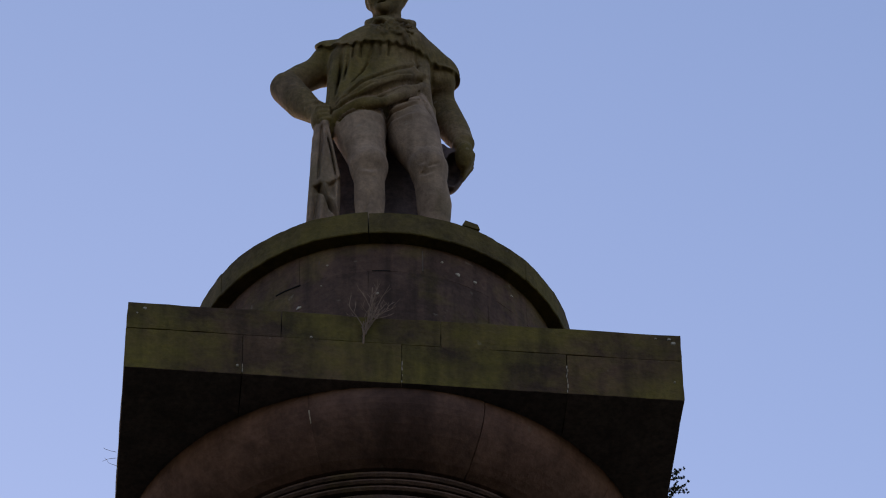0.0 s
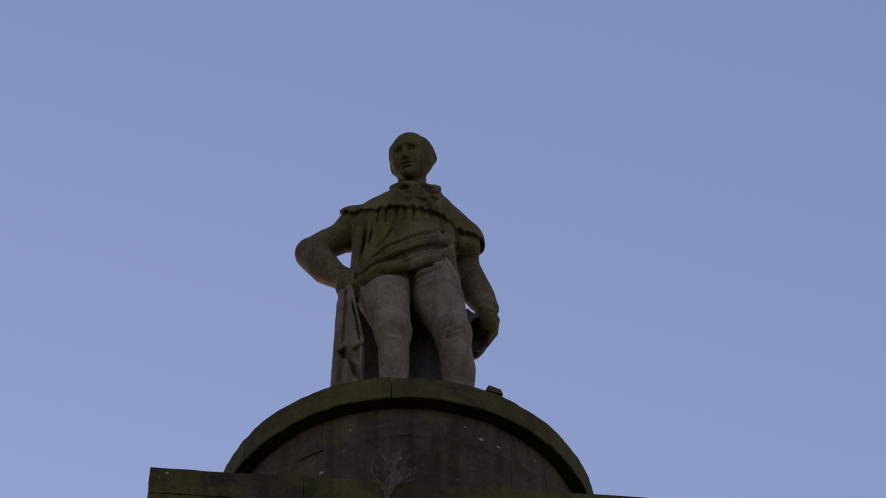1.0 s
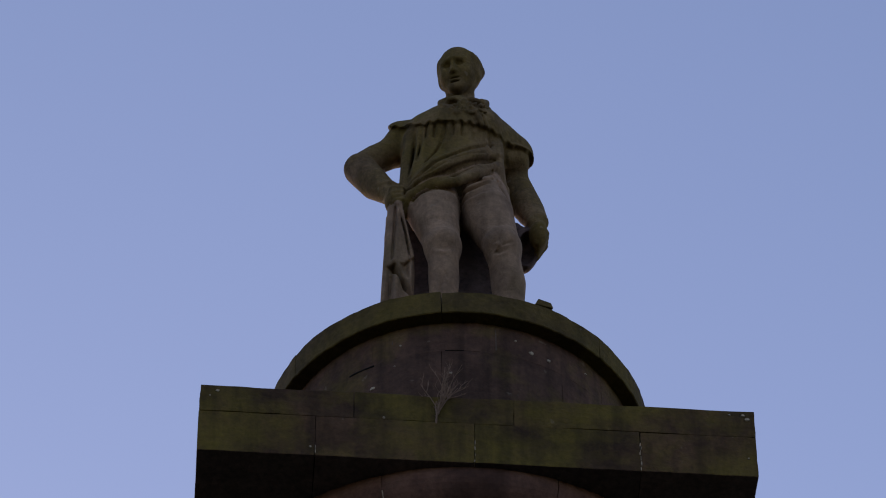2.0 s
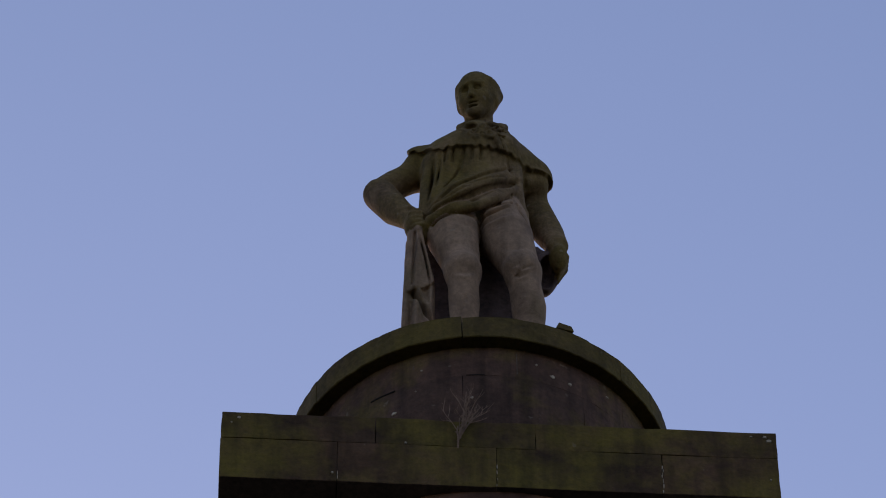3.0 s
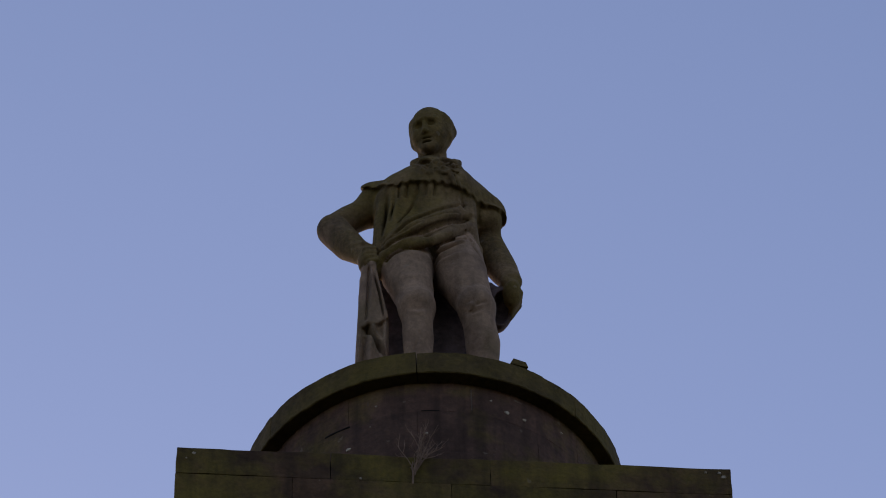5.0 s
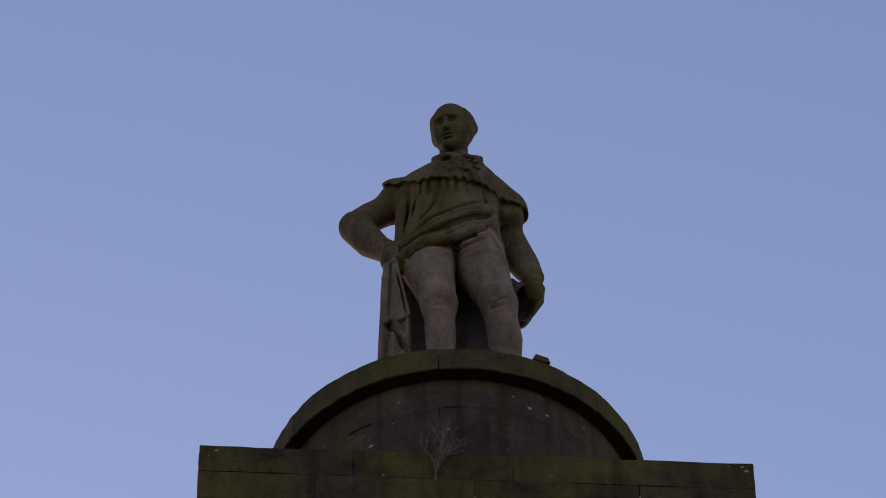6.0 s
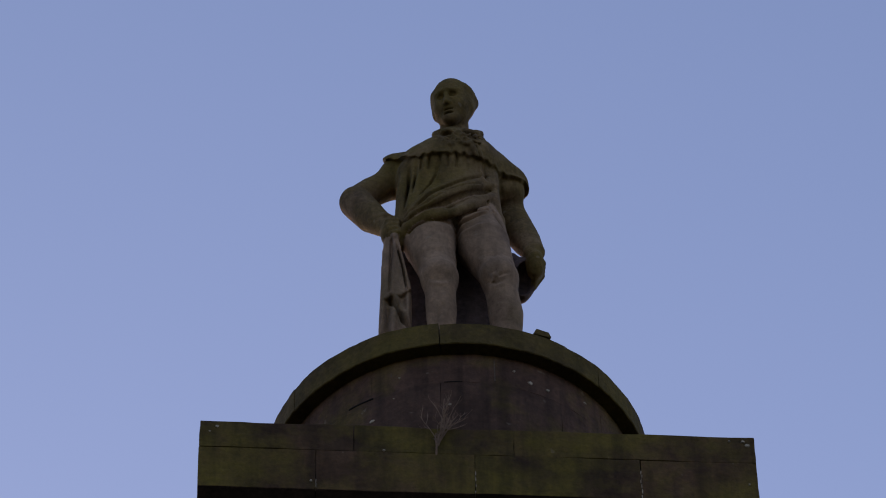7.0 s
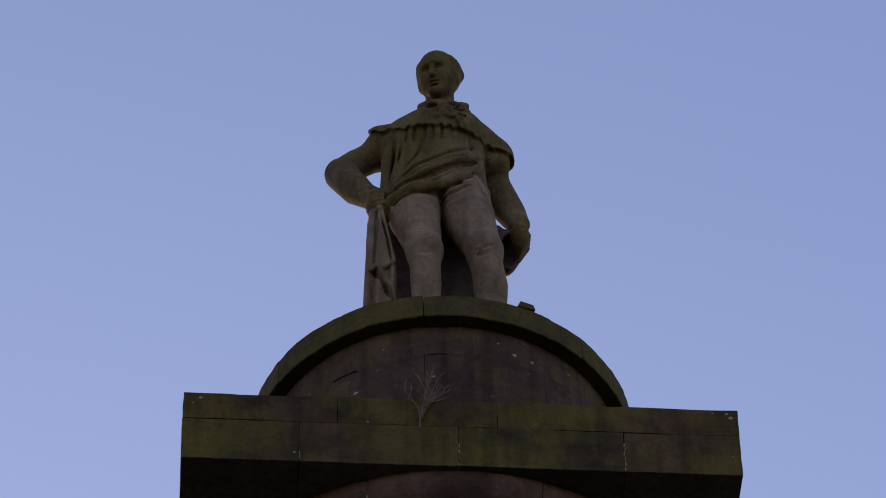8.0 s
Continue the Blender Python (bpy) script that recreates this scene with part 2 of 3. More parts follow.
W, G = 2.22, 0.0022
LOWER = ((-2.22, -0.75, (-W, -1.292, -0.028, 1.292, W)), (-0.75, 0.75, (-W, -0.7, 0.8, W)), (0.75, 2.22, (-W, -1.2, 0.1, 1.3, W)))
UPPER = ((-2.22, -0.9, (-W, -0.99, 0.287, W)), (-0.9, 0.6, (-W, -1.1, 0.3, W)), (0.6, 2.22, (-W, -0.8, 0.5, W)))
n = 0
for rows, z0, z1 in ((LOWER, 0.0, 0.452), (UPPER, 0.4545, 0.755)):
    for y0, y1, xs in rows:
        for x0, x1 in zip(xs, xs[1:]):
            n += 1
            stone_ob = part("abacus_stone", block(x0 + G * (x0 > -W), x1 - G * (x1 < W), y0 + G * (y0 > -W), y1 - G * (y1 < W), AB + z0, AB + z1, n, 0.004 if z0 == 0.0 else 0.007), M_ABACUS, column)
            if z0 == 0.0:
                sheltered(stone_ob)

# ---- the drum and its cap ----
drum = empty("statue_drum", AB + 0.755)
tagged(drum, "round brown sandstone drum with a projecting mossy cap on the abacus", "drum")
DZ = -(AB + 0.755)
RD, RC = 1.527, 1.651
COURSES = ((0.758, 1.4260, -24), (1.4275, 2.0970, -9), (2.0985, 2.446, 8.5))
for z0, z1, a0 in COURSES:
    for k in range(9):
        a = a0 + 40 * k
        prof = [(0.8, AB + DZ + z0), (RD, AB + DZ + z0), (RD, AB + DZ + (z0 + z1) / 2), (RD, AB + DZ + z1), (0.8, AB + DZ + z1)]
        part("drum_stone", wedge(prof, a + 0.05, a + 39.95, k + 10 * z0, 0.004, 30), M_DRUM, drum)
for k in range(7):
    a = -8.6 + 360 / 7 * k
    up = 0.022 if k >= 5 else 0.0
    prof = [(0.3, DZ + AB + 2.449), (RC - 0.008, DZ + AB + 2.449), (RC, DZ + AB + 2.457), (RC, DZ + AB + 2.58), (RC, DZ + AB + 2.69 + up), (RC - 0.03, DZ + AB + 2.716 + up), (0.3, DZ + AB + 2.74)]
    part("cap_stone", wedge(prof, a + 0.1, a + 360 / 7 - 0.1, k + 77, 0.007, 40), M_CAP, drum)
part("statue_base", lathe([(0.74, DZ + AB + 2.70), (0.74, DZ + AB + 3.68), (0.70, DZ + AB + 3.71)], 48), M_DRUM, drum)

# ---- the statue: one carved mesh, shaped as a blended solid on a fine grid ----
CELL = 0.0100
LO, HI = (-1.2, -0.78, 3.66), (1.02, 0.6, 8.04)
GX, GY, GZ = (np.arange(a, b, CELL, dtype=np.float32) for a, b in zip(LO, HI))
SHAPE = (len(GX), len(GY), len(GZ))


class Solid:
    """A signed distance on the grid, built up from rounded pieces."""

    def __init__(self):
        self.d = np.full(SHAPE, 0.5, np.float32)

    def box(self, lo, hi, pad):
        cut = []
        for a, b, g in zip(lo, hi, (GX, GY, GZ)):
            i, j = np.searchsorted(g, (a - pad, b + pad))
            cut.append(slice(max(i - 1, 0), min(j + 1, len(g))))
        cut = tuple(cut)
        return cut, GX[cut[0]][:, None, None], GY[cut[1]][None, :, None], GZ[cut[2]][None, None, :]

    def blend(self, cut, e, k):
        d = self.d[cut]
        h = np.maximum(k - np.abs(d - e), 0) / k
        self.d[cut] = np.minimum(d, e) - h * h * k / 4

    def limb(self, a, b, ra, rb, k=0.05, flat=1.0, carve=False):
        """A tapered limb from a to b; flat squeezes it front to back."""
        a, b = np.array(a, np.float32), np.array(b, np.float32)
        r = max(ra, rb)
        cut, x, y, z = self.box(np.minimum(a, b) - r, np.maximum(a, b) + r, 0.12)
        v = b - a
        px, py, pz = x - a[0], y - a[1], z - a[2]
        t = np.clip((px * v[0] + py * v[1] + pz * v[2]) / (v @ v), 0, 1)
        e = np.sqrt((px - t * v[0]) ** 2 + ((py - t * v[1]) / flat) ** 2 + (pz - t * v[2]) ** 2) - (ra + (rb - ra) * t)
        if carve:
            self.take(cut, e, k)
        else:
            self.blend(cut, e, k)

    def take(self, cut, e, k):
        d = self.d[cut]
        h = np.maximum(k - np.abs(d + e), 0) / k
        self.d[cut] = np.maximum(d, -e) + h * h * k / 4

    def chain(self, pts, radii, k=0.05, flat=1.0):
        """A bent limb: its lengths meet without swelling, and blend into the rest as one."""
        lo, hi, m = np.min(pts, 0), np.max(pts, 0), max(radii)
        cut, x, y, z = self.box(lo - m, hi + m, 0.12)
        whole_ = None
        for p, q, r, s in zip(pts, pts[1:], radii, radii[1:]):
            v = [b - a for a, b in zip(p, q)]
            px, py, pz = x - p[0], y - p[1], z - p[2]
            t = np.clip((px * v[0] + py * v[1] + pz * v[2]) / sum(c * c for c in v), 0, 1)
            t = t.astype(np.float32)
            e = np.sqrt((px - t * v[0]) ** 2 + ((py - t * v[1]) / flat) ** 2 + (pz - t * v[2]) ** 2) - (r + (s - r) * t)
            whole_ = e if whole_ is None else np.minimum(whole_, e)
        self.blend(cut, whole_.astype(np.float32), k)

    def egg(self, c, r, k=0.05, turn=0.0, carve=False):
        """An ellipsoid turned about z by turn degrees; carve takes it away instead."""
        m = max(r)
        cut, x, y, z = self.box(np.array(c) - m, np.array(c) + m, 0.12)
        ca, sa_ = math.cos(radians(turn)), math.sin(radians(turn))
        dx, dy, dz = x - c[0], y - c[1], z - c[2]
        u, w = ca * dx + sa_ * dy, -sa_ * dx + ca * dy
        k0 = np.sqrt((u / r[0]) ** 2 + (w / r[1]) ** 2 + (dz / r[2]) ** 2)
        k1 = np.sqrt((u / r[0] ** 2) ** 2 + (w / r[1] ** 2) ** 2 + (dz / r[2] ** 2) ** 2) + 1e-6
        e = k0 * (k0 - 1) / k1
        if carve:
            self.take(cut, e, k)
        else:
            self.blend(cut, e, k)


X3, Y3, Z3 = GX[:, None, None], GY[None, :, None], GZ[None, None, :]


def step(v, a, b):
    t = np.clip((v - a) / (b - a), 0, 1)
    return t * t * (3 - 2 * t)


def crease(solid, line, depth, width, rise=0.0, reach=0.05):
    """A carved crease along a line of (x, z) on the front, with a ridge beside it (rise; minus: on its other side)."""
    best, sign = np.full((SHAPE[0], 1, SHAPE[2]), 9.0, np.float32), np.zeros((SHAPE[0], 1, SHAPE[2]), np.float32)
    along = np.zeros_like(best)
    total = len(line) - 1
    for k, (p, q) in enumerate(zip(line, line[1:])):
        vx, vz = q[0] - p[0], q[1] - p[1]
        t = np.clip(((X3 - p[0]) * vx + (Z3 - p[1]) * vz) / (vx * vx + vz * vz), 0, 1)
        ex, ez = X3 - p[0] - t * vx, Z3 - p[1] - t * vz
        d = np.sqrt(ex * ex + ez * ez)
        nearer = d < best
        best = np.where(nearer, d, best)
        sign = np.where(nearer, np.sign(vx * ez - vz * ex), sign)
        along = np.where(nearer, (k + t) / total, along)
    taper = np.sqrt(np.clip(np.sin(math.pi * np.clip(0.08 + 0.84 * along, 0, 1)), 0, 1))
    s_ = best * sign * (1 if rise >= 0 else -1)
    shape = depth * np.exp(-(best / width) ** 2) - abs(rise) * np.exp(-((s_ - 2.0 * width) / (1.5 * width)) ** 2)
    solid.d += (taper * shape * step(-Y3, 0.05, 0.05 + 3 * reach)).astype(np.float32)


def ledge(solid, line, rise, fall, soft=0.018, reach=0.05):
    """The edge of a layer of cloth along a line of (x, z) on the front: the side to the left of the line's way stands proud."""
    best, sign = np.full((SHAPE[0], 1, SHAPE[2]), 9.0, np.float32), np.ones((SHAPE[0], 1, SHAPE[2]), np.float32)
    along = np.zeros_like(best)
    total = len(line) - 1
    for k, (p, q) in enumerate(zip(line, line[1:])):
        vx, vz = q[0] - p[0], q[1] - p[1]
        t = np.clip(((X3 - p[0]) * vx + (Z3 - p[1]) * vz) / (vx * vx + vz * vz), 0, 1)
        ex, ez = X3 - p[0] - t * vx, Z3 - p[1] - t * vz
        d = np.sqrt(ex * ex + ez * ez)
        nearer = d < best
        best = np.where(nearer, d, best)
        sign = np.where(nearer, np.sign(vx * ez - vz * ex), sign)
        along = np.where(nearer, (k + t) / total, along)
    taper = np.sqrt(np.clip(np.sin(math.pi * np.clip(0.06 + 0.88 * along, 0, 1)), 0, 1))
    s_ = best * sign
    shape = rise * np.exp(-np.clip(s_, 0, 9) / fall) * step(s_, -soft, soft) - 0.35 * rise * np.exp(-((s_ + 0.02) / 0.018) ** 2)
    solid.d -= (taper * shape * step(-Y3, 0.05, 0.05 + 3 * reach)).astype(np.float32)


# breeches and boots
legs = Solid()
legs.chain([(-0.225, -0.14, 5.78), (-0.21, -0.27, 5.35), (-0.145, -0.37, 4.78)], [0.262, 0.245, 0.155], 0.06)
legs.chain([(-0.14, -0.385, 4.74), (-0.13, -0.33, 4.35), (-0.13, -0.28, 3.80)], [0.137, 0.138, 0.10], 0.12)
legs.egg((-0.135, -0.46, 4.76), (0.105, 0.085, 0.10), 0.06)
legs.limb((-0.12, -0.30, 3.78), (-0.18, -0.58, 3.74), 0.10, 0.075, 0.06)
legs.chain([(0.215, -0.13, 5.80), (0.265, -0.27, 5.35), (0.390, -0.38, 4.80)], [0.255, 0.245, 0.158], 0.06)
legs.chain([(0.395, -0.385, 4.74), (0.445, -0.32, 4.35), (0.455, -0.26, 3.80)], [0.140, 0.155, 0.11], 0.12)
legs.egg((0.36, -0.47, 4.78), (0.11, 0.085, 0.10), 0.06)
legs.limb((0.44, -0.28, 3.78), (0.52, -0.56, 3.74), 0.10, 0.075, 0.06)
legs.egg((0.02, -0.12, 5.80), (0.42, 0.30, 0.30), 0.08)
legs.limb((0.08, -0.40, 5.60), (0.33, -0.39, 5.72), 0.03, 0.02, 0.07)
legs.limb((0.07, -0.41, 5.50), (0.25, -0.42, 5.58), 0.02, 0.015, 0.07)

# wrinkles at the fork and the knees, the rolled garters and a knot
crease(legs, [(0.03, 5.54), (0.18, 5.60), (0.36, 5.70)], 0.050, 0.020, -0.030)
crease(legs, [(0.01, 5.47), (0.14, 5.49), (0.27, 5.57)], 0.034, 0.018, -0.018)
crease(legs, [(0.02, 5.40), (0.13, 5.38), (0.24, 5.42)], 0.016, 0.020, -0.012)
crease(legs, [(0.00, 5.66), (0.02, 5.50), (0.035, 5.30), (0.03, 5.08)], 0.030, 0.022)
crease(legs, [(-0.05, 5.30), (-0.13, 5.26), (-0.22, 5.29)], 0.005, 0.026, -0.004)
crease(legs, [(-0.07, 5.02), (-0.16, 4.97), (-0.26, 5.00)], 0.004, 0.026, -0.004)
crease(legs, [(0.22, 4.98), (0.34, 4.92), (0.47, 4.97)], 0.005, 0.026, -0.006)
crease(legs, [(-0.20, 4.60), (-0.14, 4.575), (-0.08, 4.60)], 0.005, 0.016, -0.012)
crease(legs, [(0.31, 4.60), (0.36, 4.575), (0.41, 4.60)], 0.008, 0.014, -0.010)
crease(legs, [(0.30, 4.69), (0.38, 4.65), (0.46, 4.69)], 0.012, 0.012, -0.010)
legs.egg((0.345, -0.530, 4.66), (0.026, 0.018, 0.018), 0.03)
legs.egg((0.390, -0.530, 4.70), (0.020, 0.016, 0.026), 0.03)
legs.limb((0.335, -0.522, 4.64), (0.31, -0.50, 4.59), 0.012, 0.008, 0.02)
crease(legs, [(-0.13, 4.34), (-0.15, 4.20), (-0.18, 4.10)], 0.014, 0.008, 0.0)
crease(legs, [(-0.13, 4.34), (-0.10, 4.25)], 0.014, 0.008, 0.0)

# the cloak's end that hangs from the fist, and the cloak behind the legs
drape = Solid()
drape.chain([(-0.57, -0.24, 5.42), (-0.545, -0.22, 5.0), (-0.51, -0.215, 4.5), (-0.50, -0.21, 3.72)], [0.06, 0.105, 0.145, 0.160], 0.05, 0.8)
drape.d -= (0.034 * step(-Z3, -5.2, -4.7) * np.sin((X3 - 0.06 * (Z3 - 4.2)) * 2 * math.pi / 0.115 + 0.4)).astype(np.float32)
drape.limb((-0.600, -0.26, 5.25), (-0.612, -0.20, 3.72), 0.030, 0.048, 0.05)
flap = Solid()
flap.chain([(-0.565, -0.27, 5.44), (-0.545, -0.27, 5.0), (-0.515, -0.25, 4.4)], [0.055, 0.112, 0.150], 0.05, 0.75)
flap.limb((-0.540, -0.345, 5.36), (-0.385, -0.32, 4.4), 0.034, 0.036, 0.03)
flap.limb((-0.600, -0.31, 5.34), (-0.630, -0.28, 4.4), 0.026, 0.030, 0.03)
crease(flap, [(-0.560, 5.32), (-0.572, 5.00), (-0.590, 4.60)], 0.060, 0.012, 0.018)
crease(flap, [(-0.535, 5.30), (-0.475, 4.95), (-0.43, 4.62)], 0.046, 0.012, -0.016)
flap.d = np.maximum(flap.d, (4.53 + 0.50 * (X3 + 0.60) - 0.05 * np.exp(-((X3 + 0.50) / 0.03) ** 2) + 0.016 * np.sin(X3 * 46) - Z3).astype(np.float32))
drape.d = np.minimum(drape.d, flap.d)
crease(drape, [(-0.575, 4.52), (-0.545, 4.44), (-0.49, 4.33), (-0.43, 4.14)], 0.110, 0.017, 0.030)
crease(drape, [(-0.455, 4.50), (-0.435, 4.20), (-0.42, 4.0)], 0.030, 0.012, 0.012)
crease(drape, [(-0.60, 4.42), (-0.605, 4.2), (-0.61, 4.0)], 0.030, 0.013, 0.014)
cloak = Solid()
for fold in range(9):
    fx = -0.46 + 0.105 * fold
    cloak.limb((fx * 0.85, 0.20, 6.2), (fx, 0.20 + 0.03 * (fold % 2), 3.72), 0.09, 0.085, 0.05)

# coat, robe and sash
robe = Solid()
robe.egg((0.0, -0.09, 6.40), (0.46, 0.32, 0.46), 0.10)
robe.limb((-0.01, -0.09, 6.40), (0.0, -0.12, 5.86), 0.40, 0.41, 0.12, 0.84)
robe.egg((-0.18, -0.16, 5.78), (0.33, 0.32, 0.28), 0.10)
robe.chain([(-0.48, -0.25, 5.34), (-0.42, -0.39, 5.43), (-0.25, -0.48, 5.49), (-0.02, -0.49, 5.54), (0.16, -0.46, 5.70), (0.33, -0.36, 5.94), (0.43, -0.22, 6.15)], [0.055, 0.060, 0.052, 0.046, 0.044, 0.036, 0.02], 0.06)
robe.chain([(-0.42, -0.24, 6.42), (-0.455, -0.27, 6.05), (-0.475, -0.29, 5.62)], [0.055, 0.060, 0.055], 0.05)
robe.chain([(-0.28, -0.33, 6.42), (-0.325, -0.36, 6.05), (-0.39, -0.36, 5.72)], [0.045, 0.045, 0.04], 0.08)
robe.chain([(0.35, -0.22, 6.3), (0.385, -0.26, 5.98), (0.415, -0.26, 5.72), (0.445, -0.24, 5.50)], [0.11, 0.080, 0.062, 0.035], 0.07)
robe.chain([(0.46, -0.10, 6.40), (0.42, -0.23, 6.29), (0.29, -0.345, 6.16), (0.08, -0.412, 5.97), (-0.16, -0.428, 5.78), (-0.36, -0.39, 5.60)], [0.02, 0.03, 0.04, 0.05, 0.055, 0.055], 0.08)
for line, depth, width, rise in (
        ([(0.30, 6.24), (0.08, 6.06), (-0.16, 5.87), (-0.33, 5.68)], 0.045, 0.013, 0.0),
        ([(0.24, 6.05), (0.05, 5.93), (-0.10, 5.83)], 0.026, 0.013, 0.014),
        ([(0.30, 5.94), (0.10, 5.76), (-0.10, 5.62), (-0.34, 5.50)], 0.030, 0.014, 0.022),
        ([(-0.16, 6.16), (-0.22, 6.02), (-0.30, 5.84)], 0.064, 0.013, 0.024),
        ([(-0.375, 6.55), (-0.405, 6.10), (-0.445, 5.72)], 0.034, 0.012, 0.014),
        ([(-0.315, 6.50), (-0.335, 6.20), (-0.375, 5.90)], 0.026, 0.012, 0.012),
        ([(-0.135, 6.46), (-0.140, 6.30), (-0.150, 6.16)], 0.040, 0.014, 0.014),
        ([(-0.055, 6.46), (-0.060, 6.36), (-0.065, 6.30)], 0.012, 0.010, 0.008),
        ([(0.035, 6.46), (0.038, 6.38), (0.040, 6.32)], 0.012, 0.010, -0.008),
        ([(0.12, 6.46), (0.125, 6.34), (0.13, 6.22)], 0.016, 0.014, 0.008),
        ([(0.27, 6.45), (0.29, 6.28), (0.31, 6.14)], 0.030, 0.014, -0.014),
        ([(-0.10, 5.80), (-0.25, 5.68), (-0.42, 5.60)], 0.024, 0.014, 0.014)):
    crease(robe, line, depth, width, rise)
# the sash lies over the robe in two layers, and the robe's edge over the breeches
crease(robe, [(-0.42, 5.50), (-0.19, 5.640), (0.07, 5.825), (0.30, 6.03)], 0.052, 0.018)
crease(robe, [(0.455, 6.42), (0.452, 6.10), (0.475, 5.78)], 0.080, 0.022)
ledge(robe, [(-0.36, 5.66), (-0.16, 5.865), (0.08, 6.055), (0.30, 6.235)], 0.030, 0.05)
ledge(robe, [(-0.45, 5.50), (-0.19, 5.655), (0.07, 5.845), (0.33, 6.065), (0.41, 6.14)], 0.040, 0.07, 0.022)
# the deep hollow under the sash
GROOVE = [(-0.43, -0.30, 5.50), (-0.33, -0.385, 5.56), (-0.19, -0.445, 5.640), (0.07, -0.465, 5.825), (0.22, -0.41, 5.955), (0.34, -0.33, 6.06)]
for k, (a, b) in enumerate(zip(GROOVE, GROOVE[1:])):
    robe.limb(a, b, (0.020, 0.030, 0.036, 0.034, 0.024)[k], (0.030, 0.036, 0.034, 0.024, 0.012)[k], 0.012, 1.0, True)
for a, b, r0, r1 in (((-0.165, -0.420, 6.13), (-0.22, -0.425, 6.00), 0.010, 0.020), ((-0.22, -0.425, 6.00), (-0.285, -0.42, 5.86), 0.020, 0.010),
                     ((-0.31, -0.40, 6.40), (-0.34, -0.385, 6.12), 0.016, 0.008), ((-0.375, -0.31, 6.46), (-0.405, -0.345, 6.10), 0.018, 0.012)):
    robe.limb(a, b, r0, r1, 0.010, 1.0, True)
robe.limb((0.49, -0.24, 6.36), (0.51, -0.18, 5.75), 0.055, 0.045, 0.05, 1.0, True)
# the coat's front edge, clear of the breeches
for solid in (legs, robe):
    for a, b, r0, r1 in (((0.30, -0.375, 5.88), (0.355, -0.410, 5.67), 0.012, 0.024), ((0.355, -0.410, 5.67), (0.435, -0.405, 5.43), 0.024, 0.014)):
        solid.limb(a, b, r0, r1, 0.012, 1.0, True)
# the breeches sink back under the robe's hem
TUCK = [(-0.40, -0.40, 5.35), (-0.25, -0.505, 5.412), (-0.05, -0.45, 5.47), (0.15, -0.43, 5.61), (0.30, -0.375, 5.83)]
for a, b in zip(TUCK, TUCK[1:]):
    legs.limb(a, b, 0.026, 0.026, 0.02, 1.0, True)
# arms: one fist on the hip, the other hanging with a hat
robe.chain([(-0.46, 0.07, 6.62), (-0.60, 0.05, 6.545), (-0.73, 0.04, 6.435), (-0.87, 0.03, 6.285)], [0.140, 0.142, 0.140, 0.137], 0.04)
robe.chain([(-0.87, 0.02, 6.26), (-0.74, -0.08, 5.94), (-0.60, -0.22, 5.63)], [0.153, 0.145, 0.098], 0.010)
robe.chain([(-0.70, -0.21, 5.93), (-0.80, -0.13, 6.05), (-0.84, -0.12, 6.20)], [0.012, 0.016, 0.012], 0.04)
robe.chain([(-0.68, -0.22, 5.78), (-0.61, -0.30, 5.70), (-0.53, -0.27, 5.68)], [0.030, 0.034, 0.03], 0.02)
robe.egg((-0.575, -0.26, 5.50), (0.085, 0.11, 0.14), 0.05)
for finger in range(4):
    robe.limb((-0.60 + 0.012 * finger, -0.35, 5.56 - 0.055 * finger), (-0.51, -0.36, 5.57 - 0.055 * finger), 0.028, 0.026, 0.02)
robe.chain([(0.53, 0.15, 6.42), (0.575, 0.14, 6.25), (0.632, 0.10, 6.02), (0.690, 0.03, 5.79), (0.743, -0.06, 5.54)], [0.14, 0.150, 0.150, 0.135, 0.102], 0.04)
robe.limb((0.70, -0.10, 5.49), (0.785, -0.07, 5.52), 0.052, 0.048, 0.03)
robe.egg((0.75, -0.08, 5.34), (0.085, 0.12, 0.16), 0.05)
for finger in range(4):
    robe.limb((0.82, -0.10 + 0.05 * finger, 5.34), (0.74, -0.10 + 0.05 * finger, 5.20 - 0.01 * finger), 0.03, 0.026, 0.02)
hat = Solid()
hat.egg((0.665, 0.06, 5.33), (0.12, 0.17, 0.20), 0.05, 15)
hat.egg((0.64, 0.08, 5.25), (0.10, 0.16, 0.20), 0.05, 10)
hat.limb((0.55, 0.0, 5.52), (0.66, 0.02, 5.30), 0.05, 0.10, 0.05)
hat.egg((0.655, -0.03, 5.22), (0.085, 0.16, 0.17), 0.02, 12, True)

# shoulder cape with its scalloped hem
cape = Solid()
cape.egg((0.06, -0.08, 6.55), (0.47, 0.43, 0.40), 0.10)
cape.egg((-0.10, -0.10, 6.46), (0.44, 0.40, 0.36), 0.08)
cape.chain([(0.0, -0.05, 6.75), (-0.26, -0.03, 6.665), (-0.48, 0.02, 6.675)], [0.235, 0.220, 0.210], 0.08)
cape.chain([(0.06, -0.05, 6.84), (0.30, 0.0, 6.74), (0.515, 0.0, 6.55), (0.545, -0.02, 6.43)], [0.26, 0.235, 0.213, 0.185], 0.10)
cape.limb((0.03, -0.06, 7.06), (0.03, -0.05, 6.80), 0.17, 0.25, 0.08)
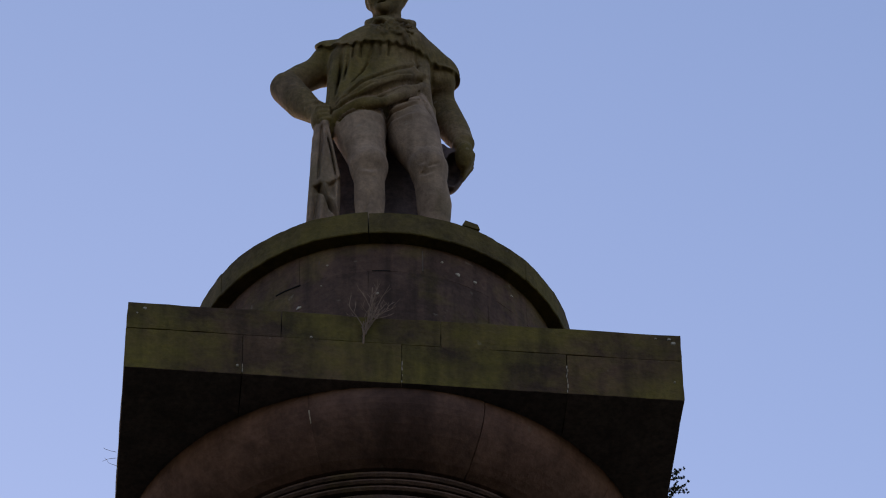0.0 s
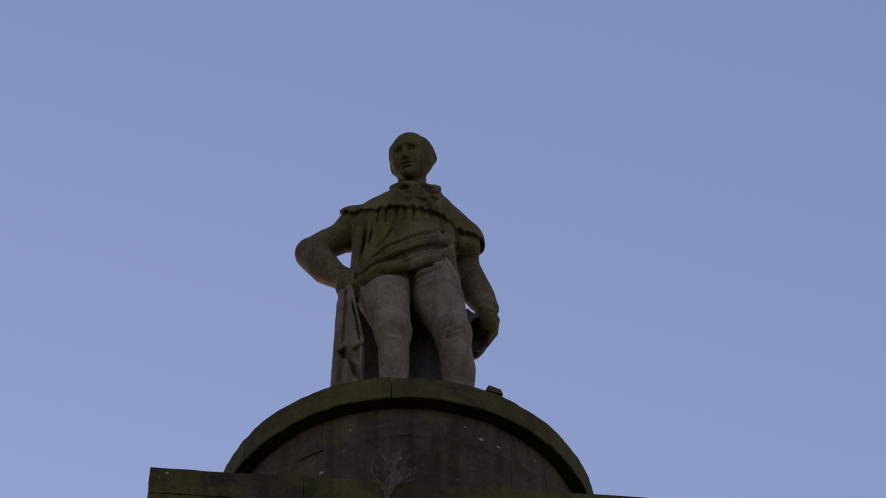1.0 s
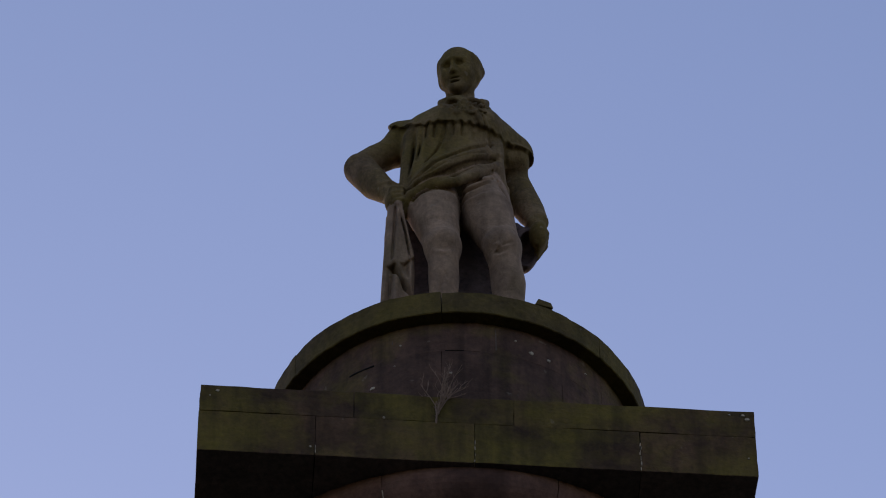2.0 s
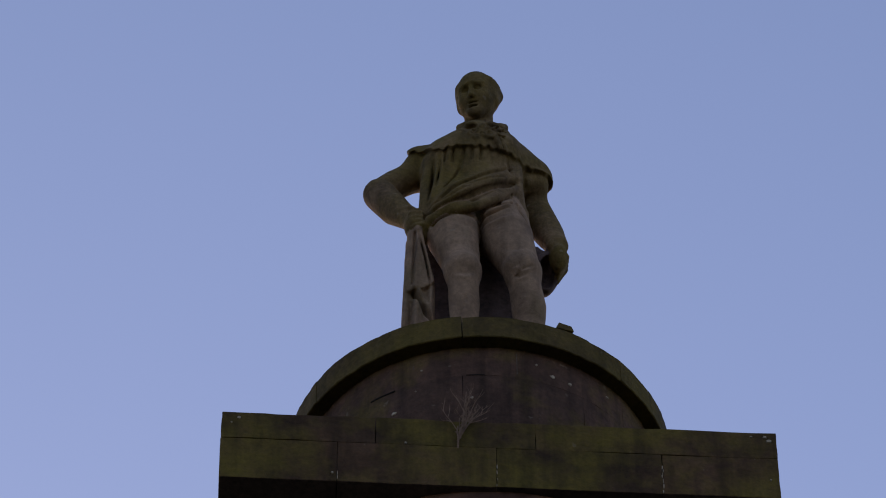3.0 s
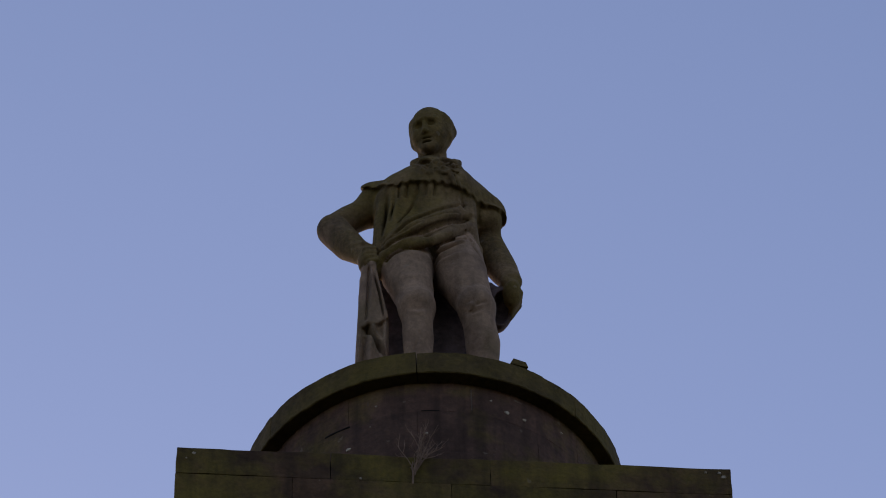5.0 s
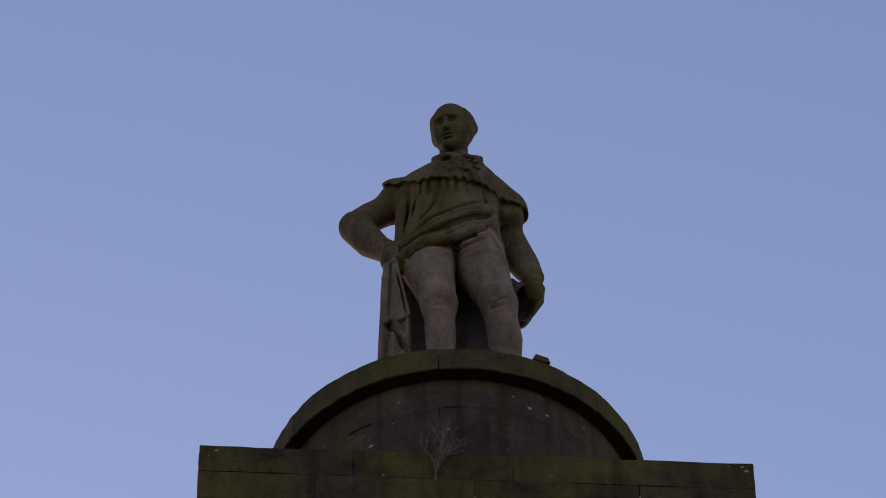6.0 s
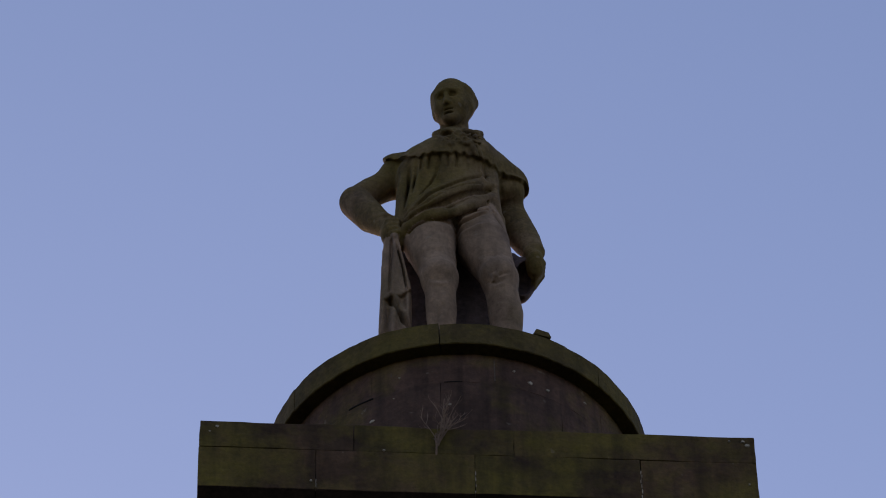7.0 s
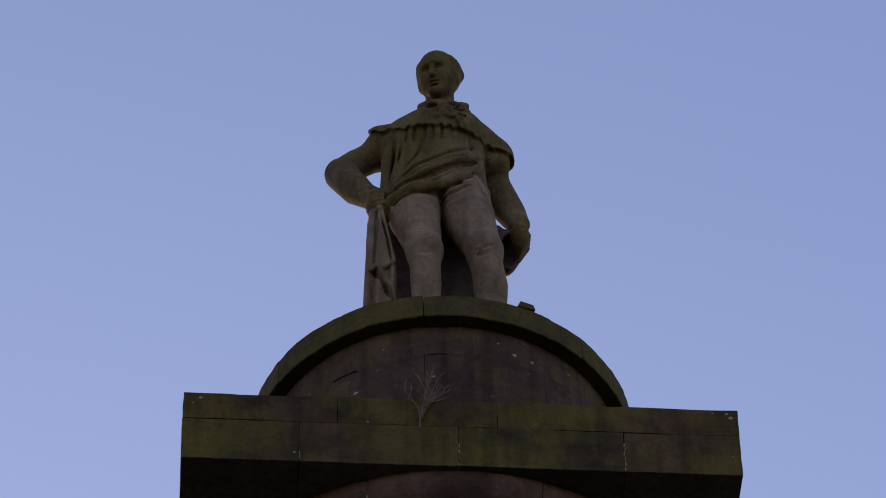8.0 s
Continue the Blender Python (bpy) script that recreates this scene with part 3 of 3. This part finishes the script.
# what the cape covers: the same shoulders a thumb's width deeper, running on under its hem
under = Solid()
under.d = np.maximum(cape.d + 0.040, (6.12 - Z3 + 0.0 * Y3).astype(np.float32))
h_ = np.maximum(0.08 - np.abs(robe.d - under.d), 0) / 0.08
robe.d = np.minimum(robe.d, under.d) - h_ * h_ * 0.02
for x_, way_ in ((-0.285, 1), (-0.215, -1), (-0.115, 1), (-0.04, 1), (0.035, -1)):
    crease(robe, [(x_, 6.42), (x_ - 0.004, 6.33), (x_ - 0.01, 6.26)], 0.036, 0.011, 0.010 * way_)
hem = 6.400 + 0.86 * np.clip(Y3 + 0.44, 0, 1) * step(-X3, 0.10, 0.34) + 0.25 * np.clip(-X3 - 0.36, 0, 1) + 0.22 * np.clip(X3 - 0.40, 0, 1) + 0.016 * np.sin(X3 * 2 * math.pi / 0.083) * np.sin(X3 * 9 + 1) + 0.0 * Y3
cape.d -= (0.012 * np.exp(-((Z3 - hem) / 0.03) ** 2) * step(-Y3, -0.05, 0.10) * step(X3, -0.62, -0.50)).astype(np.float32)
# broad shallow folds that run down from the collar
cape.d -= (0.005 * np.sin(np.arctan2(X3 - 0.04, -Y3 + 0.05) * 13.0 + 0.6) * step(-Z3, -6.95, -6.55)).astype(np.float32)
cape.d = np.maximum(cape.d, (hem - Z3).astype(np.float32))

# collar, neckcloth and ribbon
neck = Solid()
neck.limb((0.05, 0.0, 6.95), (0.06, 0.02, 7.42), 0.145, 0.135, 0.04)
neck.egg((0.05, -0.05, 6.94), (0.21, 0.22, 0.15), 0.08)
neck.chain([(-0.12, -0.30, 6.86), (-0.125, -0.10, 7.05), (-0.05, 0.12, 7.12), (0.14, 0.12, 7.10), (0.27, -0.10, 7.02), (0.23, -0.30, 6.89)], [0.045, 0.05, 0.06, 0.06, 0.048, 0.042], 0.03)
neck.egg((0.05, -0.34, 6.74), (0.16, 0.10, 0.11), 0.04)
neck.egg((0.05, -0.26, 6.84), (0.19, 0.15, 0.11), 0.04)
neck.chain([(-0.125, -0.12, 7.05), (-0.145, -0.30, 6.90), (-0.10, -0.42, 6.80)], [0.035, 0.035, 0.03], 0.02)
neck.chain([(0.28, -0.12, 7.03), (0.27, -0.30, 6.93), (0.22, -0.42, 6.80)], [0.035, 0.035, 0.03], 0.02)
neck.chain([(-0.125, -0.41, 6.715), (-0.085, -0.455, 6.765), (-0.02, -0.465, 6.765), (0.03, -0.46, 6.725)], [0.018, 0.022, 0.024, 0.02], 0.012)
neck.egg((-0.050, -0.465, 6.715), (0.055, 0.085, 0.034), 0.008, 0.0, True)
neck.chain([(0.05, -0.475, 6.735), (0.13, -0.47, 6.765), (0.22, -0.42, 6.785), (0.30, -0.33, 6.80)], [0.022, 0.026, 0.030, 0.022], 0.012)
neck.chain([(0.07, -0.480, 6.690), (0.15, -0.475, 6.650), (0.24, -0.43, 6.640), (0.30, -0.36, 6.68)], [0.020, 0.024, 0.026, 0.020], 0.012)
neck.egg((0.205, -0.43, 6.715), (0.085, 0.085, 0.034), 0.008, 20.0, True)
neck.egg((0.05, -0.485, 6.70), (0.038, 0.036, 0.042), 0.012)
neck.chain([(0.07, -0.49, 6.67), (0.15, -0.50, 6.56), (0.19, -0.50, 6.47), (0.22, -0.49, 6.38)], [0.020, 0.028, 0.026, 0.020], 0.012)
neck.chain([(0.12, -0.49, 6.62), (0.23, -0.47, 6.52), (0.26, -0.46, 6.40)], [0.016, 0.022, 0.018], 0.012)
cape.egg((-0.050, -0.465, 6.715), (0.055, 0.085, 0.034), 0.008, 0.0, True)
cape.egg((0.205, -0.43, 6.715), (0.085, 0.085, 0.034), 0.008, 20.0, True)
rag = random.Random(3)
for k in range(26):
    kx, kz = rag.uniform(-0.16, 0.26), rag.uniform(6.50, 6.66)
    ky = -0.08 - 0.43 * math.sqrt(max(0.1, 1 - ((kx - 0.06) / 0.47) ** 2 - ((kz - 6.55) / 0.40) ** 2))
    neck.limb((kx, ky - 0.018, kz), (kx + rag.uniform(-0.06, 0.06), ky - 0.022, kz + rag.uniform(-0.03, 0.03)), 0.017, 0.011, 0.006)

# head: skull, jaw, hair, brow, nose
head = Solid()
HC, TURN_, NOD = (0.04, -0.10, 7.635), -22.0, 15.0


def face(x, y, z):
    """A place on the head: x to the head's own side, y forward, z up from its middle."""
    a, t = radians(TURN_), radians(NOD)
    x, y, z = 0.95 * x, 0.95 * (y * math.cos(t) + z * math.sin(t)), 0.95 * (z * math.cos(t) - y * math.sin(t))
    return (HC[0] + x * math.cos(a) + y * math.sin(a), HC[1] + x * math.sin(a) - y * math.cos(a), HC[2] + z)


head.egg(face(0, 0, 0.01), (0.190, 0.222, 0.242), 0.05, TURN_)
head.egg(face(0, 0.060, -0.17), (0.158, 0.165, 0.185), 0.08, TURN_)
head.egg(face(0, 0.175, -0.315), (0.080, 0.060, 0.062), 0.05, TURN_)
head.egg(face(0.0, -0.06, 0.03), (0.200, 0.205, 0.212), 0.03, TURN_)
for side in (-1, 1):
    head.egg(face(0.158 * side, -0.02, -0.03), (0.050, 0.085, 0.14), 0.05, TURN_)
    head.egg(face(0.185 * side, 0.01, -0.11), (0.026, 0.045, 0.065), 0.02, TURN_)
    head.limb(face(0.022 * side, 0.222, 0.012), face(0.118 * side, 0.176, 0.004), 0.026, 0.020, 0.016)
    head.egg(face(0.062 * side, 0.232, -0.050), (0.046, 0.066, 0.034), 0.018, TURN_, True)
    head.egg(face(0.064 * side, 0.158, -0.056), (0.032, 0.026, 0.020), 0.010, TURN_)
    head.limb(face(0.035 * side, 0.190, -0.038), face(0.095 * side, 0.168, -0.040), 0.009, 0.008, 0.008)
    head.egg(face(0.088 * side, 0.150, -0.145), (0.05, 0.040, 0.05), 0.06, TURN_)
    for lock in range(4):
        head.egg(face((0.15 + 0.012 * lock) * side, 0.06 - 0.055 * lock, 0.09 - 0.03 * lock), (0.045, 0.045, 0.05), 0.04, TURN_)
curls = random.Random(8)
for k in range(46):
    a, up = curls.uniform(-2.6, 2.6), curls.uniform(0.05, 0.98)
    ring = math.sqrt(1 - up * up)
    fx, fy, fz = 0.194 * ring * math.sin(a), -0.06 - 0.205 * ring * math.cos(a), 0.03 + 0.212 * up
    if fy < 0.10 - 0.3 * max(0.0, 0.16 - fz):
        head.egg(face(fx, fy, fz), (0.036, 0.036, 0.030), 0.010, TURN_ + 60 * curls.random())
head.chain([face(0, 0.212, -0.01), face(0, 0.238, -0.09), face(0, 0.258, -0.160)], [0.018, 0.021, 0.028], 0.016)
for side in (-1, 1):
    head.egg(face(0.028 * side, 0.228, -0.164), (0.020, 0.026, 0.016), 0.010, TURN_)
head.limb(face(-0.046, 0.188, -0.214), face(0.046, 0.188, -0.214), 0.013, 0.013, 0.016)
head.limb(face(-0.036, 0.192, -0.250), face(0.036, 0.192, -0.250), 0.015, 0.015, 0.016)
head.egg(face(0, 0.216, -0.232), (0.050, 0.022, 0.006), 0.006, TURN_, True)
head.egg(face(0, 0.208, -0.278), (0.045, 0.022, 0.013), 0.016, TURN_, True)

# slot 2 is a darker stone: shade painted onto the cloak and hat
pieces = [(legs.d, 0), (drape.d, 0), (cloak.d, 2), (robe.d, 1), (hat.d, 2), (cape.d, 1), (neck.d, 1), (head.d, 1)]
whole = np.full(SHAPE, 0.5, np.float32)
which = np.zeros(SHAPE, np.uint8)
for d, slot in pieces:
    closer = d < whole
    which[closer] = slot
    h = np.maximum(0.016 - np.abs(d - whole), 0) / 0.016
    whole = np.minimum(d, whole) - h * h * 0.004
# chisel marks and weathering
whole += (0.0015 * np.sin(23 * X3 + 11 * Z3) * np.sin(19 * Y3 - 13 * Z3) * np.sin(17 * Z3 + 9 * X3)).astype(np.float32)
whole[0], whole[-1], whole[:, 0], whole[:, -1], whole[:, :, 0], whole[:, :, -1] = (0.05,) * 6


def skin(d):
    """The surface of a solid on the grid: one vertex a crossed cell, one quad a crossed edge."""
    inside = d < 0
    corners = [(i, j, k) for i in (0, 1) for j in (0, 1) for k in (0, 1)]
    sx, sy, sz = (n_ - 1 for n_ in d.shape)
    count = sum(inside[i:i + sx, j:j + sy, k:k + sz].astype(np.uint8) for i, j, k in corners)
    cells = np.argwhere((count > 0) & (count < 8))
    index = np.full((sx, sy, sz), -1, np.int32)
    index[tuple(cells.T)] = np.arange(len(cells))
    total, hits = np.zeros((len(cells), 3)), np.zeros(len(cells))
    for a in corners:
        for axis in range(3):
            if a[axis]:
                continue
            b = list(a)
            b[axis] = 1
            da, db = d[tuple((cells + a).T)], d[tuple((cells + b).T)]
            cross = (da < 0) != (db < 0)
            t = np.where(cross, da / np.where(cross, da - db, 1), 0)
            at = cells + np.array(a, float)
            at[:, axis] += t
            total[cross] += at[cross]
            hits += cross
    verts = total / hits[:, None] * CELL + np.array(LO)
    quads = []
    for axis in range(3):
        lo = [slice(None)] * 3
        hi = [slice(None)] * 3
        lo[axis], hi[axis] = slice(0, -1), slice(1, None)
        flips = np.argwhere(inside[tuple(lo)] != inside[tuple(hi)])
        p, q = [k for k in range(3) if k != axis]
        flips = flips[(flips[:, p] > 0) & (flips[:, q] > 0)]
        out = inside[tuple(lo)][tuple(flips.T)]
        ring = []
        for dp, dq in ((0, 0), (1, 0), (1, 1), (0, 1)):
            c = flips.copy()
            c[:, p] -= dp
            c[:, q] -= dq
            ring.append(index[tuple(c.T)])
        ring = np.stack(ring, 1)
        turn_back = out if axis == 1 else ~out
        ring[turn_back] = ring[turn_back][:, ::-1]
        quads.append(ring)
    return verts, np.concatenate(quads), cells


verts, quads, cells = skin(whole)
# rain has rounded the chiselling: each vertex is drawn towards its neighbours
ends = np.concatenate([quads, np.roll(quads, 1, 1)]).ravel()
others = np.concatenate([np.roll(quads, 1, 1), quads]).ravel()
count = np.bincount(ends, minlength=len(verts))[:, None]
for _ in range(2):
    near = np.stack([np.bincount(ends, verts[others, k], len(verts)) for k in range(3)], 1) / np.maximum(count, 1)
    verts = 0.45 * verts + 0.55 * near
me = bpy.data.meshes.new("statue")
me.from_pydata(verts.tolist(), [], quads.tolist())
me.materials.append(M_LEGS)
me.materials.append(M_ROBE)
me.materials.append(M_SOFFIT_AND_SHADE)
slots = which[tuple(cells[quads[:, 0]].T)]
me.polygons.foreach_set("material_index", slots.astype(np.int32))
me.polygons.foreach_set("use_smooth", np.ones(len(quads), bool))
me.update()
statue = new("statue", me)
statue.location = (0, 0, AB)
tagged(statue, "weathered standing stone statue in a caped robe, hand on hip", "statue")

# ---- small things ----
# mortar left in the abacus joints
crumbs = random.Random(4)
for joint, low, high, fill in ((-0.028, 0.005, 0.25, 0.8), (1.292, 0.005, 0.29, 0.55), (-1.292, 0.02, 0.10, 0.4)):
    z0 = low
    while z0 < high:
        z1 = z0 + crumbs.uniform(0.015, 0.055)
        x = joint + crumbs.uniform(-0.004, 0.004)
        if crumbs.random() < fill:
            half = crumbs.uniform(0.0022, 0.0055)
            part("mortar", block(x - half, x + half, -W - 0.006, -W + 0.05, AB + z0, AB + z1, x * 9 + z0, 0.006, 1), M_MORTAR, column, "pale flaking mortar")
        z0 = z1 + crumbs.uniform(0.0, 0.02)

sliver = []
for k in range(6):
    u = 0.58 + 0.04 * k
    sliver.append((1.754 + 0.425 * math.sin(u * math.pi / 2) ** 0.9, AB - 0.475 + 0.415 * u ** 1.15))
part("mortar", wedge(sliver + [(r - 0.03, z) for r, z in reversed(sliver)], -20.42, -20.18, 6, 0.003, 2), M_MORTAR, column, "pale flaking mortar")


def blot(bm, centre, normal, size, seed):
    """A thin irregular crust on a surface."""
    rng = random.Random(seed)
    m = Vector(normal).to_track_quat("Z", "Y").to_matrix()
    ring = []
    for k in range(11):
        a = 6.2832 * k / 11
        r = size * rng.uniform(0.55, 1.1)
        ring.append((r * math.cos(a) * 1.25, r * math.sin(a)))
    low = [bm.verts.new(Vector(centre) + m @ Vector((x, y, -0.006))) for x, y in ring]
    top = [bm.verts.new(Vector(centre) + m @ Vector((x * 0.75, y * 0.75, 0.008))) for x, y in ring]
    for k in range(11):
        bm.faces.new((low[k], low[(k + 1) % 11], top[(k + 1) % 11], top[k]))
    bm.faces.new(top)


# lichen on the drum: bearing, height, size
for a, z, size in ((-31.5, 1.815, 0.030), (19.9, 2.205, 0.026), (41.0, 2.29, 0.014), (14.5, 2.30, 0.012), (26.0, 2.19, 0.020), (-22, 2.24, 0.012), (-6.1, 1.817, 0.016), (-24, 2.0, 0.009)):
    bm = bmesh.new()
    way = (math.sin(radians(a)), -math.cos(radians(a)), 0)
    blot(bm, (RD * way[0], RD * way[1], AB + DZ + z), way, size, int(a * 10))
    part("lichen", bm, M_LICHEN, drum, "crust of white lichen")
for x, z, size in ((2.13, 0.70, 0.02), (2.16, 0.655, 0.022), (2.02, 0.70, 0.010), (-2.08, 0.69, 0.018), (-2.14, 0.63, 0.010), (2.15, 0.2, 0.010), (-0.75, 0.47, 0.012), (-1.33, 0.09, 0.012)):
    bm = bmesh.new()
    blot(bm, (x, -W - 0.002, AB + z), (0, -1, 0), size, int(x * 100))
    part("lichen", bm, M_LICHEN, column, "crust of white lichen")

# pale lime that has run down from the cap's joint
for a, top, low in ((8.2, 2.40, 2.12), (-24.7, 2.33, 2.27)):
    part("lime_run", wedge([(RD - 0.01, AB + DZ + low), (RD + 0.005, AB + DZ + low + 0.01), (RD + 0.005, AB + DZ + top - 0.01), (RD - 0.01, AB + DZ + top)], a - 0.16, a + 0.16, 4, 0.004, 2), M_LIME, drum, "thin pale run of lime")

# open cracks: thin dark slots on the bed joint of the drum, as recessed slivers of soil
M_SOIL = plain("black_joint_soil", (0.012, 0.010, 0.009), 1.0, 30)
for a0, a1, z0, z1 in ((-40.0, -31.0, 2.084, 2.103), (-7.8, -2.0, 2.091, 2.103)):
    part("open_joint", wedge([(RD - 0.03, AB + DZ + z0), (RD + 0.006, AB + DZ + z0 + 0.003), (RD + 0.006, AB + DZ + z1 - 0.003), (RD - 0.03, AB + DZ + z1)], a0, a1, a0, 0.003, 8), M_SOIL, drum, "dark open bed joint")

# a broken stone on the cap's rim
bm = block(-0.080, 0.080, -0.06, 0.06, 0.0, 0.070, 5, 0.014, 2)
for v in bm.verts:
    if v.co.z > 0.045:
        v.co.x *= 0.72
        v.co.z -= 0.25 * max(v.co.x, 0)
loose = new("stone_fragment", mesh_of(bm, "stone_fragment", M_CAP))
loose.matrix_world = pose(0.615, -1.455, AB + 2.722, 0, 0, 22)
tagged(loose, "small broken block of stone on the cap's mossy rim", "stone")


def twigs(name, root, count, height, lean, seed, thick=0.005, forks=2, trunk=0.0):
    """A dry, forking weed: thin stems that split twice."""
    rng = random.Random(seed)
    plant = new(name)
    plant.location = root

    def shoot(bm, start, way, length, r, depth):
        pts, p, d = [start.copy()], start.copy(), way.normalized()
        for _ in range(5):
            d = (d + Vector((rng.gauss(0, 0.16), rng.gauss(0, 0.16), rng.gauss(0.05, 0.12)))).normalized()
            p = p + d * length / 5
            pts.append(p.copy())
        tube(bm, pts, r, r * 0.45, 4)
        if depth:
            for k in (2, 3, 4):
                side = (d + Vector((rng.uniform(-0.9, 0.9), rng.uniform(-0.5, 0.5), rng.uniform(-0.1, 0.5)))).normalized()
                shoot(bm, pts[k], side, length * rng.uniform(0.35, 0.6), r * 0.6, depth - 1)

    for _ in range(count):
        bm = bmesh.new()
        way = Vector(lean) + Vector((rng.gauss(0, 0.62), rng.gauss(0, 0.14), rng.gauss(0, 0.15)))
        shoot(bm, Vector((rng.gauss(0, 0.012), 0, trunk * rng.random())), way, height * rng.uniform(0.5, 1.0), thick, forks)
        part("stem", bm, M_TWIG, plant)
    return plant


weed = twigs("dry_weed", (-0.335, -W - 0.012, AB + 0.46), 12, 0.42, (-0.03, -0.1, 0.8), 6, 0.0055, 2, 0.22)
trunk_bm = bmesh.new()
tube(trunk_bm, [Vector((0, 0.02, -0.03)), Vector((0.004, -0.005, 0.06)), Vector((-0.006, -0.012, 0.14)), Vector((0.0, -0.02, 0.20))], 0.009, 0.005, 6)
part("stem", trunk_bm, M_TWIG, weed, "woody main stem")
tagged(weed, "leafless dry brown weed rooted in a stone joint", "plant")
side_weed = twigs("dry_weed", (-W - 0.004, -0.98, AB + 0.14), 3, 0.17, (-1.4, 0.0, 0.05), 11, 0.003, 0, 0.2)
tagged(side_weed, "few thin dry stalks growing out of the abacus edge", "plant")

# a small leafy shrub rooted in the abacus' side joint
rng = random.Random(8)
shrub = new("shrub")
shrub.location = (W - 0.008, -1.14, AB + 0.03)
tagged(shrub, "small dark leafy shrub rooted in a side joint", "shrub")
bm_leaf = bmesh.new()
for k in range(15):
    bm = bmesh.new()
    p, d = Vector((0, rng.uniform(-0.22, 0.16), rng.uniform(-0.05, 0.05))), Vector((1.0, rng.uniform(-0.7, 0.5), rng.uniform(-0.3, 0.9))).normalized()
    pts = [p.copy()]
    for _ in range(5):
        d = (d + Vector((rng.gauss(0, 0.15), rng.gauss(0, 0.15), rng.gauss(0.1, 0.15)))).normalized()
        p = p + d * rng.uniform(0.022, 0.044)
        pts.append(p.copy())
        for _ in range(13):
            way = (d + Vector((rng.uniform(-1, 1), rng.uniform(-1, 1), rng.uniform(-1, 1)))).normalized()
            side = way.cross(Vector((rng.uniform(-1, 1), rng.uniform(-1, 1), 1))).normalized()
            up = way.cross(side)
            n_, w_ = rng.uniform(0.012, 0.024), rng.uniform(0.004, 0.008)
            a0, a1 = p, p + way * n_
            mid = p + way * n_ * 0.5 + up * 0.005
            l_, r_ = mid + side * w_ - up * 0.006, mid - side * w_ - up * 0.006
            v = [bm_leaf.verts.new(q) for q in (a0, l_, a1, r_, mid)]
            for f in ((0, 1, 4), (1, 2, 4), (2, 3, 4), (3, 0, 4)):
                bm_leaf.faces.new([v[i] for i in f])
    tube(bm, pts, 0.005, 0.002, 4)
    part("stem", bm, M_TWIG, shrub)
part("foliage", bm_leaf, M_LEAF, shrub, "small dark green leaves")
